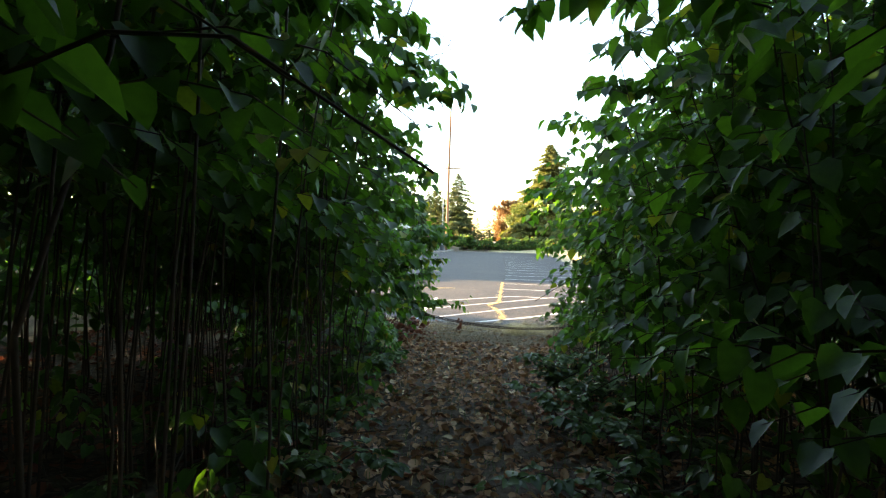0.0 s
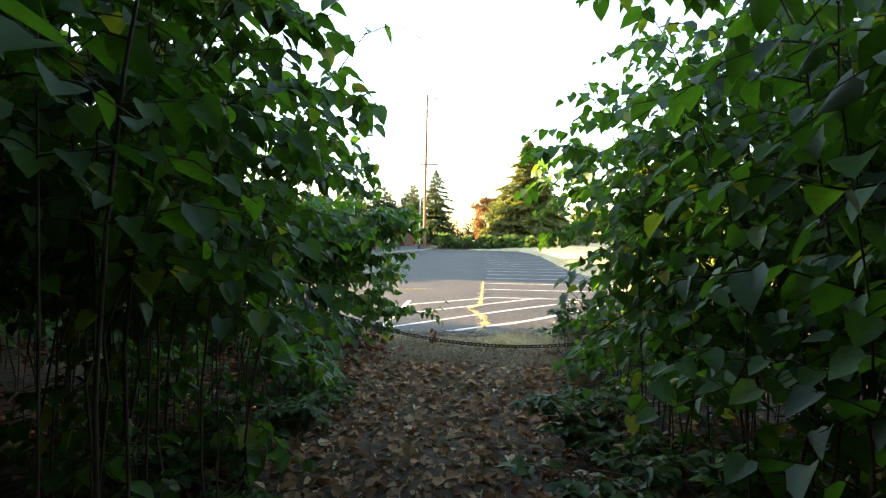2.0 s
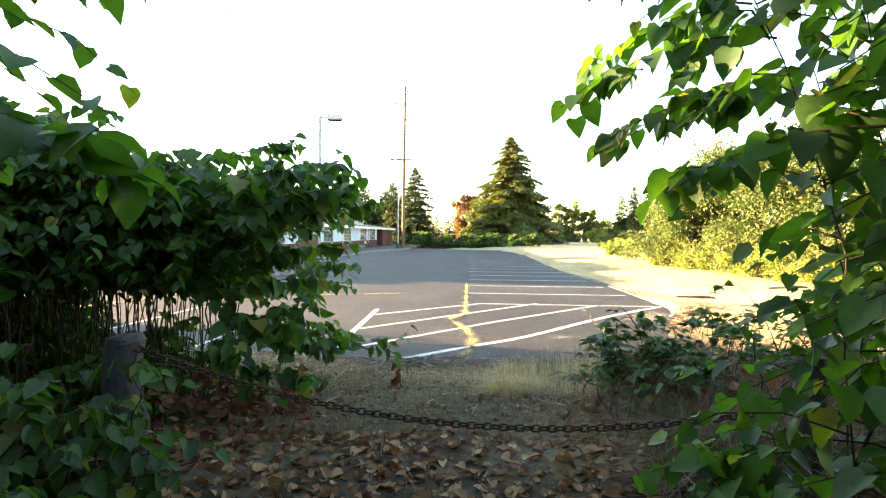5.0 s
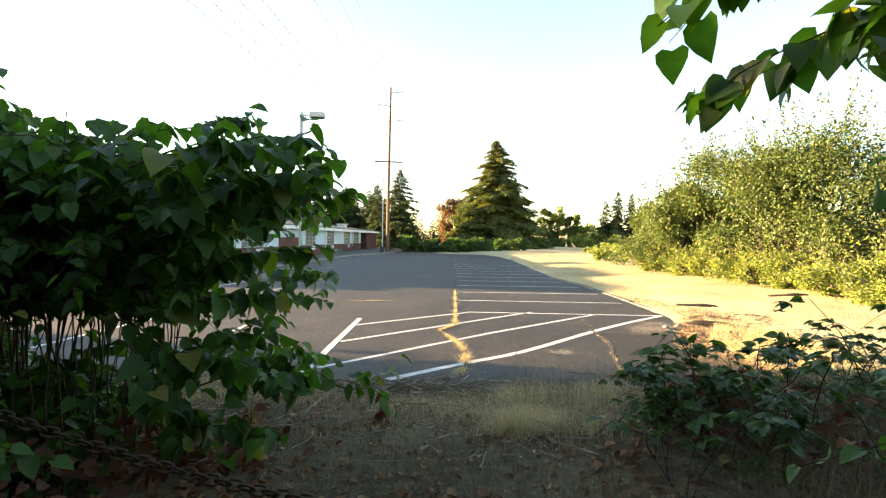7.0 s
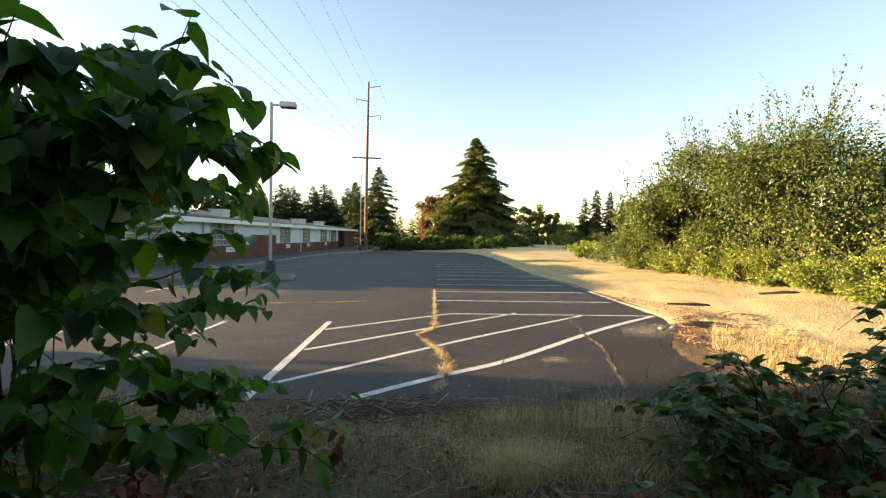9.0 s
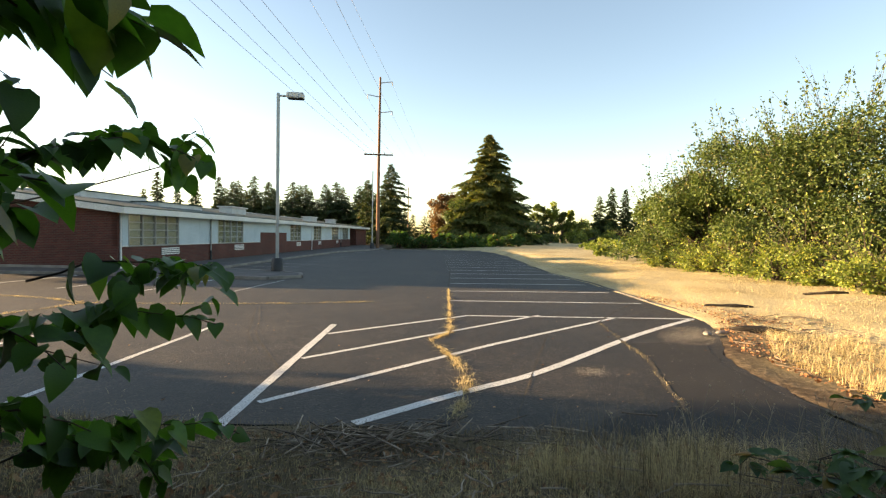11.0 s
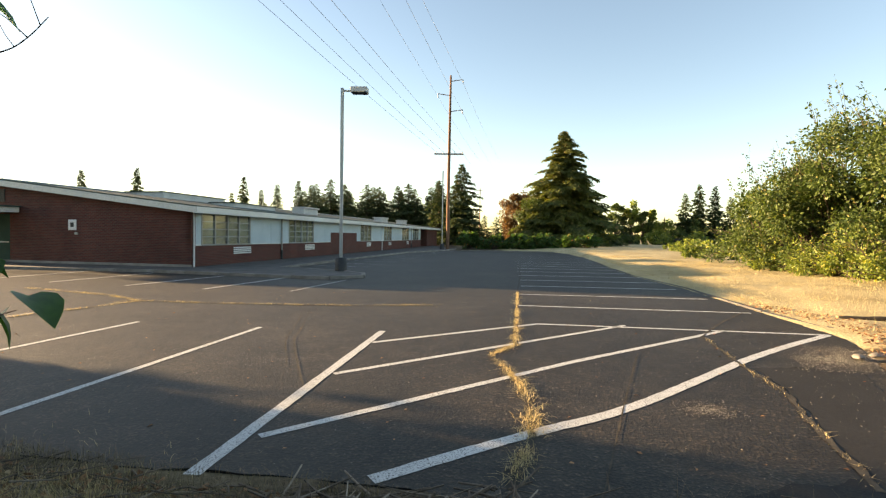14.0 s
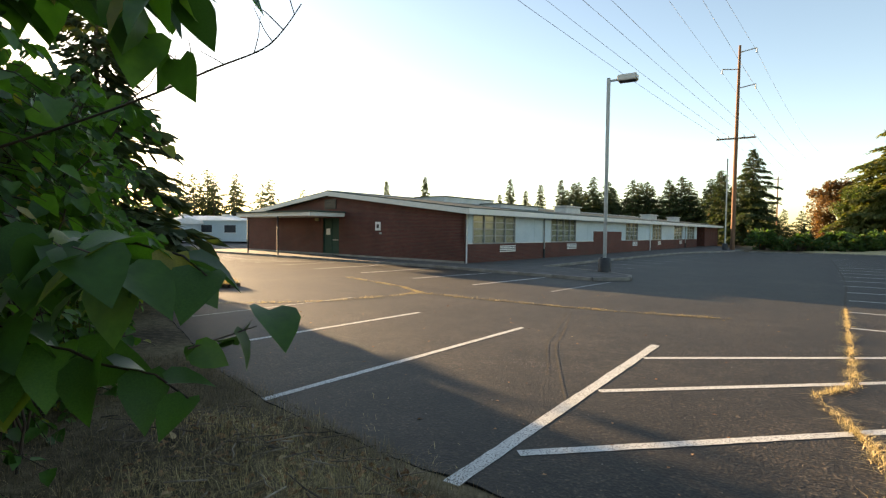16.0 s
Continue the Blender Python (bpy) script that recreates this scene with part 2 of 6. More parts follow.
GLASS, nodes, links, b = material("window glass", 0.05, 0, 0.5)
b.inputs["Base Color"].default_value = (0.75, 0.8, 0.78, 1)
b.inputs["Transmission Weight"].default_value = 0.9
b.inputs["Roughness"].default_value = 0.08


# ---- mesh helpers ----
rng = np.random.default_rng(7)


def np_mesh(name, verts, faces, smooth=False):
    """A mesh from arrays; faces all have the same number of corners."""
    verts, faces = np.asarray(verts, np.float32), np.asarray(faces, np.int32)
    me = bpy.data.meshes.new(name)
    n, k = faces.shape
    me.vertices.add(len(verts))
    me.vertices.foreach_set("co", verts.ravel())
    me.loops.add(n * k)
    me.loops.foreach_set("vertex_index", faces.ravel())
    me.polygons.add(n)
    me.polygons.foreach_set("loop_start", np.arange(0, n * k, k, dtype=np.int32))
    me.update(calc_edges=True)
    if smooth:
        me.polygons.foreach_set("use_smooth", np.ones(n, bool))
    return me


def part(name, data, mat, parent=None, label="", kind=""):
    """Links a bmesh or mesh as one object under a thing or a part."""
    if isinstance(data, bmesh.types.BMesh):
        me = bpy.data.meshes.new(name)
        data.to_mesh(me)
        data.free()
    else:
        me = data
    if mat and not me.materials:
        me.materials.append(mat)
    ob = new(name, me)
    ob.parent = parent
    if label:
        ob["label"] = label
    if kind:
        ob["kind"] = kind
    return ob


def thing(name, at, label, category, group="", kind=""):
    ob = new(name)
    ob.location = at
    ob.empty_display_size = 0.2
    return tagged(ob, label, category, group, kind)


def box(bm, x0, x1, y0, y1, z0, z1, bevel=0.0):
    r = bmesh.ops.create_cube(bm, size=1.0, matrix=Matrix.LocRotScale(((x0 + x1) / 2, (y0 + y1) / 2, (z0 + z1) / 2), None, (x1 - x0, y1 - y0, z1 - z0)))
    if bevel:
        edges = list({e for v in r["verts"] for e in v.link_edges})
        bmesh.ops.bevel(bm, geom=edges, offset=bevel, segments=2, affect="EDGES")
    return bm


def boxed(x0, x1, y0, y1, z0, z1, bevel=0.0):
    return box(bmesh.new(), x0, x1, y0, y1, z0, z1, bevel)


def tubes(paths, radii, sides=5):
    """Verts and quads of tapered tubes along paths, each an array of points."""
    vs, fs, base = [], [], 0
    ang = np.linspace(0, 2 * np.pi, sides, endpoint=False)
    for p, r in zip(paths, radii):
        p = np.asarray(p, float)
        n = len(p)
        r = np.broadcast_to(np.asarray(r, float), (n,))
        d = np.gradient(p, axis=0)
        d /= np.linalg.norm(d, axis=1)[:, None] + 1e-9
        ref = np.array([0, 0, 1.0]) if abs(d[0, 2]) < 0.9 else np.array([1.0, 0, 0])
        u = np.cross(d, ref)
        u /= np.linalg.norm(u, axis=1)[:, None] + 1e-9
        w = np.cross(d, u)
        ring = p[:, None] + r[:, None, None] * (np.cos(ang)[None, :, None] * u[:, None] + np.sin(ang)[None, :, None] * w[:, None])
        vs.append(ring.reshape(-1, 3))
        i, j = np.meshgrid(np.arange(n - 1), np.arange(sides), indexing="ij")
        a = base + i * sides + j
        b2 = base + i * sides + (j + 1) % sides
        fs.append(np.stack([a, b2, b2 + sides, a + sides], -1).reshape(-1, 4))
        base += n * sides
    return np.concatenate(vs), np.concatenate(fs)


def tube_mesh(name, paths, radii, sides=5):
    return np_mesh(name, *tubes(paths, radii, sides), smooth=True)


HALF = np.array([(0.26, -0.08), (0.44, 0.14), (0.43, 0.44), (0.27, 0.74)])


def leaf_shape(fold=0.3, droop=0.3, width=1.0):
    """An ovate leaf one unit long, folded along its midrib, with a drooping tip."""
    pts = [(0, 0), (0, 0.35), (0, 0.70), (0, 1.06)] + [(x * width, y) for x, y in HALF] + [(-x * width, y) for x, y in HALF]
    v = np.array([(x, y, fold * abs(x) - droop * y * y) for x, y in pts])
    f = []
    for o, flip in ((4, 0), (8, 1)):
        t = [(0, o, o + 1), (0, o + 1, 1), (1, o + 1, o + 2), (1, o + 2, 2), (2, o + 2, o + 3), (2, o + 3, 3)]
        f += [q[::-1] if flip else q for q in t]
    return v, np.array(f)


LEAF = leaf_shape()
SMALL_LEAF = (np.array([(0, 0, 0), (0.30, 0.45, 0.06), (0, 1.0, -0.12), (-0.30, 0.45, 0.06)]), np.array([(0, 1, 2), (0, 2, 3)]))


def scatter(shape, places, along, up, size):
    """Copies of a shape: its y axis along one direction, its z axis near the other."""
    v, f = shape
    y = along / (np.linalg.norm(along, axis=1)[:, None] + 1e-9)
    x = np.cross(y, up)
    x /= np.linalg.norm(x, axis=1)[:, None] + 1e-9
    z = np.cross(x, y)
    m = np.stack([x, y, z], -1) * np.asarray(size)[:, None, None]
    out = np.einsum("nij,kj->nki", m, v) + places[:, None]
    n, k = len(places), len(v)
    return out.reshape(-1, 3), (f[None] + (np.arange(n) * k)[:, None, None]).reshape(-1, 3)


def unit(n):
    a = rng.normal(size=(n, 3))
    return a / np.linalg.norm(a, axis=1)[:, None]


# ---- ground ----
LOT = [(-4.8, 15.42), (-2.95, 14.8), (-1.2, 14.52), (0.4, 14.38), (1.0, 14.30), (1.6, 14.05), (2.6, 13.75), (4.05, 12.95), (5.3, 12.7), (5.75, 13.4), (5.83, 14.6), (6.08, 16.1), (6.4, 16.8),
       (7.3, 18.1), (8.1, 19.6), (8.35, 21.5), (8.6, 23.5), (9.2, 28.2), (9.35, 34), (10.2, 40), (12.6, 56), (13.2, 66), (1.8, 67.5), (-4.0, 95), (-62, 95), (-62, 27), (-30, 23.5), (-14, 19.6), (-9, 17.2)]
LOT_Z = -0.05


def inside(x, y, poly):
    r = np.zeros(x.shape, bool)
    for (x0, y0), (x1, y1) in zip(poly, poly[1:] + poly[:1]):
        c = ((y0 > y) != (y1 > y)) & (x < (x1 - x0) * (y - y0) / ((y1 - y0) or 1e-9) + x0)
        r ^= c
    return r


def away(x, y, poly):
    """Distance to the edge of a polygon."""
    best = np.full(x.shape, 1e9)
    for (x0, y0), (x1, y1) in zip(poly, poly[1:] + poly[:1]):
        dx, dy = x1 - x0, y1 - y0
        t = np.clip(((x - x0) * dx + (y - y0) * dy) / (dx * dx + dy * dy), 0, 1)
        best = np.minimum(best, np.hypot(x - x0 - t * dx, y - y0 - t * dy))
    return best


def path_x(y):
    return np.interp(y, [-6, 1.4, 3, 5.2, 7.3, 9.3, 11.5, 14], [0.2, 0.33, 0.49, 0.66, 0.76, 0.97, 1.1, 1.2])


def ground_z(x, y):
    x, y = np.asarray(x, float), np.asarray(y, float)
    z = np.interp(y, [-40, -6, 0, 3, 6, 8, 10, 11.6, 13, 14.2, 20, 60], [1.2, 1.0, 0.86, 0.70, 0.50, 0.40, 0.34, 0.24, 0.10, 0.0, 0.0, 0.05])
    off = np.abs(x - path_x(y))
    z = z + np.where(y < 14, 0.10 * np.clip((off - 0.5) / 1.5, 0, 1) ** 2, 0)
    right = np.clip((x - 8.6) / 6, 0, 1) * np.clip((y - 12) / 4, 0, 1)
    z = z + 0.22 * right
    z = z + 0.035 * np.sin(x * 1.3 + 0.7 * np.sin(y)) * np.sin(y * 1.1 + 1.0) + 0.012 * np.sin(x * 5.1 + y * 2.0) * np.sin(y * 4.3)
    return z


def graded(lo, hi, a, b, fine, grow=1.25):
    mid = list(np.arange(a, b, fine))
    left, right, s = [], [], fine
    p = a
    while p > lo:
        s = min(s * grow, 60)
        p -= s
        left.append(p)
    p, s = mid[-1], fine
    while p < hi:
        s = min(s * grow, 60)
        p += s
        right.append(p)
    return np.array(left[::-1] + mid + right)


gx, gy = graded(-900, 900, -6, 14, 0.14), graded(-400, 1500, -2, 24, 0.14)
X, Y = np.meshgrid(gx, gy)
Z = ground_z(X, Y)
inn, dist = inside(X, Y, LOT), away(X, Y, LOT)
Z = np.where(inn, np.minimum(Z, LOT_Z - 0.01 - np.clip(dist * 0.3, 0, 0.2)), LOT_Z + (Z - LOT_Z) * np.clip(dist / 0.9, 0, 1) + 0.006)
verts = np.stack([X, Y, Z], -1).reshape(-1, 3)
ny, nx = X.shape
i, j = np.meshgrid(np.arange(ny - 1), np.arange(nx - 1), indexing="ij")
a0 = (i * nx + j).ravel()
me = np_mesh("ground", verts, np.stack([a0, a0 + 1, a0 + nx + 1, a0 + nx], -1), True)
grass = np.clip((Y - 9.6) / 2.2, 0, 0.14) + np.clip((X - 6.2) / 1.5, 0, 1) * np.clip((Y - 13) / 2, 0, 1)
grass *= np.where((X > 5) & (Y < 19), np.clip(dist / 1.4 - 0.1, 0.12, 1), 1)
grass = np.clip(grass + 0.15 * np.sin(X * 2.1) * np.sin(Y * 1.7) * (Y > 9), 0, 1)
layer = me.attributes.new("grass", "FLOAT", "POINT")
layer.data.foreach_set("value", grass.ravel().astype(np.float32))
me.materials.append(GROUND)
tagged(new("ground", me), "dry straw field, bare earth and leaf litter", "ground", kind="structure")

# asphalt sheet with a broken edge
rim = []
for (x0, y0), (x1, y1) in zip(LOT, LOT[1:] + LOT[:1]):
    n = max(1, min(40, int(math.hypot(x1 - x0, y1 - y0) / 0.18))) if min(y0, y1) < 30 and max(abs(x0), abs(x1)) < 15 else 2
    for k in range(n):
        u = k / n
        x, y = x0 + (x1 - x0) * u, y0 + (y1 - y0) * u
        w = 0.07 if n > 3 else 0
        rim.append((x + w * noise.noise((x * 3, y * 3, 0)), y + w * noise.noise((x * 3, y * 3, 5))))
bm = bmesh.new()
face = bm.faces.new([bm.verts.new((x, y, LOT_Z)) for x, y in rim])
side = bmesh.ops.extrude_face_region(bm, geom=[face])
bmesh.ops.translate(bm, verts=[v for v in side["geom"] if isinstance(v, bmesh.types.BMVert)], vec=(0, 0, -0.09))
bmesh.ops.recalc_face_normals(bm, faces=bm.faces[:])
bmesh.ops.triangulate(bm, faces=[f for f in bm.faces if len(f.verts) > 4])
lot = tagged(part("parking_lot", bm, ASPHALT), "old cracked grey asphalt of an empty parking lot", "parking lot", kind="structure")


def strip(points, width, z, ragged=0.0, step=0.12):
    """A flat painted line, or a seam, along points, with a slightly uneven edge."""
    p = np.array(points, float)
    seg = np.hypot(*np.diff(p, axis=0).T)
    s = np.concatenate([[0], np.cumsum(seg)])
    t = np.linspace(0, s[-1], max(2, int(s[-1] / step)))
    q = np.stack([np.interp(t, s, p[:, 0]), np.interp(t, s, p[:, 1])], -1)
    d = np.gradient(q, axis=0)
    d /= np.hypot(*d.T)[:, None] + 1e-9
    nrm = np.stack([-d[:, 1], d[:, 0]], -1)
    w = width / 2 + ragged * rng.uniform(-1, 1, (2, len(t)))
    a, c = q + nrm * w[0][:, None], q - nrm * w[1][:, None]
    v = np.concatenate([np.c_[a, np.full(len(t), z)], np.c_[c, np.full(len(t), z)]])
    k = np.arange(len(t) - 1)
    return v, np.stack([k + 1, k, k + len(t), k + len(t) + 1], -1)


def painted(points, width, mat=None, label=""):
    part("parking_line", np_mesh("parking_line", *strip(points, width, LOT_Z + 0.004, width * 0.04)), mat or PAINT, lot, label)


def curve(points, n=24):
    """A smooth line through points (Catmull-Rom)."""
    p = [np.array(q, float) for q in points]
    p = [2 * p[0] - p[1]] + p + [2 * p[-1] - p[-2]]
    out = []
    for k in range(1, len(p) - 2):
        for u in np.linspace(0, 1, n, endpoint=False):
            a, b1, c, d = p[k - 1:k + 3]
            out.append(0.5 * (2 * b1 + (c - a) * u + (2 * a - 5 * b1 + 4 * c - d) * u * u + (3 * b1 - a - 3 * c + d) * u ** 3))
    return out + [p[-2]]


painted([(-0.55, 14.34), (0.03, 19.66)], 0.125)
painted(curve([(0.72, 14.40), (1.39, 14.88), (2.04, 15.32), (3.16, 16.06), (5.24, 17.90), (6.6, 19.0), (8.02, 20.03)]), 0.135)
painted([(-0.33, 15.08), (2.9, 17.75), (6.36, 20.32)], 0.10)
painted([(-0.17, 16.95), (4.62, 20.66)], 0.095)
painted([(0.0, 18.72), (2.87, 20.62)], 0.10)
painted([(2.87, 20.66), (8.1, 20.05)], 0.10)
painted([(2.84, 23.2), (8.2, 22.6)], 0.10)
painted([(3.15, 25.6), (8.5, 25.15)], 0.10)
painted([(-2.97, 14.82), (-2.2, 19.80)], 0.095)
painted([(-5.45, 15.9), (-4.63, 20.1)], 0.10)
painted([(-8.0, 17.2), (-7.3, 21.0)], 0.10, FAINT_PAINT)
for x0, y0, x1, y1 in ((-2.72, 29.2, -3.53, 25.3), (-5.19, 29.5, -6.2, 25.5), (-7.7, 30.0, -8.96, 26.1), (-11.0, 30.8, -11.9, 26.7), (-14.0, 31.2, -14.8, 27.0), (-17.0, 31.6, -17.8, 27.6)):
    painted([(x0, y0), (x1, y1)], 0.10, FAINT_PAINT if x0 > -4 else None)
for k in range(13):
    y = 27.7 + 2.35 * k
    painted([(3.35 + 0.085 * (y - 25.6) * 1.35, y + 0.4), (8.75 + 0.14 * (y - 27.7), y)], 0.10, FAINT_PAINT if k > 7 else None)
for k in range(12):
    y = 36.5 + 2.6 * k
    painted([(-3.2 + 0.15 * (y - 36), y), (-6.9 + 0.15 * (y - 36), y + 1.0)], 0.10, FAINT_PAINT)
for k in range(9):
    painted([(-18.5 - 1.35 * k, 31.2 + 0.12 * k), (-20.3 - 1.35 * k, 28.2 + 0.12 * k)], 0.13)


# ---- school building: x runs along the gable wall (to the corner at 0), y along the front ----
B_ORG, B_DIR = Vector((-10.70, 33.12, 0)), Vector((0.1537, 0.9881, 0))
B_M = Matrix(((B_DIR.y, B_DIR.x, 0, B_ORG.x), (-B_DIR.x, B_DIR.y, 0, B_ORG.y), (0, 0, 1, 0), (0, 0, 0, 1)))
WID, LEN, EAVE, RIDGE_X, RIDGE_Z, FLOOR = 21.1, 59.0, 2.62, -10.7, 3.85, 0.12
school = thing("school_building", (0, 0, 0), "long low brick school with pale blue panels, shallow roof", "building")
school.matrix_world = B_M


def quad_prism(bm, outline, y0, y1):
    """An outline in x and z, pushed from y0 to y1."""
    f = bm.faces.new([bm.verts.new((x, y0, z)) for x, z in outline])
    r = bmesh.ops.extrude_face_region(bm, geom=[f])
    bmesh.ops.translate(bm, verts=[v for v in r["geom"] if isinstance(v, bmesh.types.BMVert)], vec=(0, y1 - y0, 0))
    bmesh.ops.recalc_face_normals(bm, faces=bm.faces[:])
    return bm


# gable wall with the doorway and the louvre opening left out
DOOR_X0, DOOR_X1, DOOR_Z = -11.62, -9.94, 2.42
wall_line = lambda x: EAVE + (RIDGE_Z - EAVE) * (1 - abs(x - RIDGE_X) / (WID / 2 + 0.1))
bm = bmesh.new()
quad_prism(bm, [(-WID, -0.2), (DOOR_X0, -0.2), (DOOR_X0, wall_line(DOOR_X0)), (-WID, EAVE)], 0, 0.3)
quad_prism(bm, [(DOOR_X1, -0.2), (0, -0.2), (0, EAVE), (DOOR_X1, wall_line(DOOR_X1))], 0, 0.3)
quad_prism(bm, [(DOOR_X0, DOOR_Z), (DOOR_X1, DOOR_Z), (DOOR_X1, wall_line(DOOR_X1)), (RIDGE_X, RIDGE_Z), (DOOR_X0, wall_line(DOOR_X0))], 0, 0.3)
part("gable_wall", bm, BRICK, school, "dark red brick gable wall")
part("gable_wall", quad_prism(bmesh.new(), [(-WID, -0.2), (0, -0.2), (0, EAVE), (RIDGE_X, RIDGE_Z), (-WID, EAVE)], LEN - 0.3, LEN), BRICK, school)
part("rear_wall", boxed(-WID, -WID + 0.3, 0.303, LEN - 0.303, -0.2, EAVE), BRICK, school)
part("plinth", boxed(-WID - 0.05, 0.05, -0.06, -0.002, -0.2, 0.16), CONCRETE, school, "narrow concrete plinth")

# front: brick below, panels above, windows between
WINDOWS = [(0.76, 4.8, 4), (9.2, 12.8, 4), (22.6, 25.6, 3), (29.8, 32.6, 3), (37.2, 40.4, 3), (42.6, 45.8, 3)]
SILL = 1.04
part("front_wall", boxed(-0.3, 0, 0.303, 15.85, -0.2, SILL - 0.02), BRICK, school, "low red brick front wall")
part("front_wall", boxed(-0.3, 0.003, 15.85, 21.55, -0.2, 1.77), BRICK, school, "low red brick front wall, higher here")
part("front_wall", boxed(-0.3, 0, 21.55, 47.1, -0.2, SILL - 0.02), BRICK, school)
part("entry_wall", boxed(-2.4, -2.1, 47.1, 51.2, -0.2, EAVE), BRICK, school)
part("end_wall", boxed(-0.3, 0, 51.2, LEN - 0.303, -0.2, EAVE), BRICK, school)
part("entry_return", boxed(-2.1, -0.303, 51.2, 51.5, -0.2, EAVE), BRICK, school)
part("corner_pier", boxed(-0.3, 0.004, 0.0, 0.28, SILL - 0.02, EAVE), BRICK, school)
edges = [0.28] + [e for w in WINDOWS for e in w[:2]] + [47.1]
for a, c in zip(edges[0::2], edges[1::2]):
    cuts = [a, c] if c - a < 3 else list(np.linspace(a, c, max(2, int(round((c - a) / 1.9)) + 1)))
    for u, v in zip(cuts, cuts[1:]):
        lo = 1.77 if 15.8 < (u + v) / 2 < 21.6 else SILL
        part("wall_panel", boxed(-0.14, -0.02, u + 0.006, v - 0.006, lo, EAVE, 0.004), PANEL, school)
    part("panel_trim", boxed(-0.02, 0.012, a, c, SILL - 0.02, SILL + 0.02) if not (a < 18 < c) else boxed(-0.02, 0.014, a, 15.85, SILL - 0.02, SILL + 0.02), FASCIA, school)


def window(y0, y1, cols):
    w = part("window", boxed(-0.20, -0.16, y0, y1, SILL, EAVE - 0.1), BLIND, school, "drawn yellowed blinds behind grey window bars")
    part("window_head", boxed(-0.14, -0.01, y0, y1, EAVE - 0.1, EAVE), FRAME, w)
    part("window_sill", boxed(-0.15, 0.05, y0 - 0.04, y1 + 0.04, SILL - 0.03, SILL + 0.03, 0.008), FRAME, w)
    ys, zs = np.linspace(y0, y1, cols + 1), np.linspace(SILL + 0.03, EAVE - 0.1, 5)
    for y in ys:
        part("mullion", boxed(-0.12, 0.0, y - 0.04, y + 0.04, SILL + 0.03, EAVE - 0.1, 0.006), FRAME, w)
    for u, v in zip(ys, ys[1:]):
        for k in range(4):
            if k:
                part("glazing_bar", boxed(-0.10, -0.02, u + 0.04, v - 0.04, zs[k] - 0.025, zs[k] + 0.025), FRAME, w)
            p = part("pane", boxed(-0.075, -0.068, u + 0.04, v - 0.04, zs[k] + 0.025, zs[k + 1] - 0.025), GLASS, w)
            p.visible_shadow = False
    return w


for w in WINDOWS:
    window(*w)
for y0, y1 in ((3.2, 4.8), (11.4, 12.85), (24.2, 25.4), (31.4, 32.4), (39.2, 40.2)):
    v = part("wall_vent", boxed(-0.01, 0.02, y0, y1, 0.55, 0.90), DARK_METAL, school, "white slatted wall vent")
    for z in (0.55, 0.65, 0.745, 0.84):
        part("slat", boxed(0.0, 0.05, y0, y1, z, z + 0.06, 0.006), WHITE_PAINT, v)
for y, mat in ((0.12, PIPE_WHITE), (8.15, FRAME), (28.9, PIPE_WHITE), (41.5, FRAME)):
    p = part("downpipe", tube_mesh("downpipe", [[(0.06, y, -0.05 if mat is PIPE_WHITE else 0.6), (0.06, y, 1.2), (0.06, y, EAVE - 0.12), (0.3, y, EAVE + 0.02)]], [0.045], 8), mat, school)
    if mat is FRAME:
        part("pipe_shoe", tube_mesh("pipe_shoe", [[(0.06, y, -0.03), (0.06, y, 0.62)]], [0.07], 8), DARK_METAL, p)

# roof: two shallow slopes with deep cream fascias
OVER, THICK = 0.55, 0.30
slope = (RIDGE_Z - EAVE) / (WID / 2)
top = lambda x: RIDGE_Z + THICK - slope * abs(x - RIDGE_X)
bm = bmesh.new()
xs = [-WID - OVER, RIDGE_X, OVER]
quad_prism(bm, [(xs[0], top(xs[0]) - THICK + 0.04), (xs[1], top(xs[1]) - THICK + 0.04), (xs[2], top(xs[2]) - THICK + 0.04), (xs[2], top(xs[2])), (xs[1], top(xs[1])), (xs[0], top(xs[0]))], -0.35, LEN + 0.4)
roof = part("roof", bm, ROOF, school, "dark green felt roof")
for s, e in ((0, 1), (1, 2)):
    x0, x1 = xs[s], xs[e]
    part("fascia", quad_prism(bmesh.new(), [(x0, top(x0) - THICK - 0.03), (x1, top(x1) - THICK - 0.03), (x1, top(x1) - 0.06), (x0, top(x0) - 0.06)], -0.42, -0.352), FASCIA, roof, "cream painted fascia board")
part("fascia", boxed(OVER + 0.002, OVER + 0.05, -0.42, LEN + 0.4, top(OVER) - THICK - 0.03, top(OVER) - 0.05), FASCIA, roof, "cream painted fascia board")
part("fascia", boxed(-WID - OVER - 0.05, -WID - OVER - 0.002, -0.42, LEN + 0.4, top(OVER) - THICK - 0.03, top(OVER) - 0.05), FASCIA, roof)
part("soffit", boxed(0.01, OVER - 0.01, -0.3, LEN, EAVE + 0.002, EAVE + 0.05), FASCIA, roof)
part("ridge_cap", boxed(RIDGE_X - 0.12, RIDGE_X + 0.12, -0.35, LEN, RIDGE_Z + THICK - 0.02, RIDGE_Z + THICK + 0.03), ROOF_EDGE, roof)
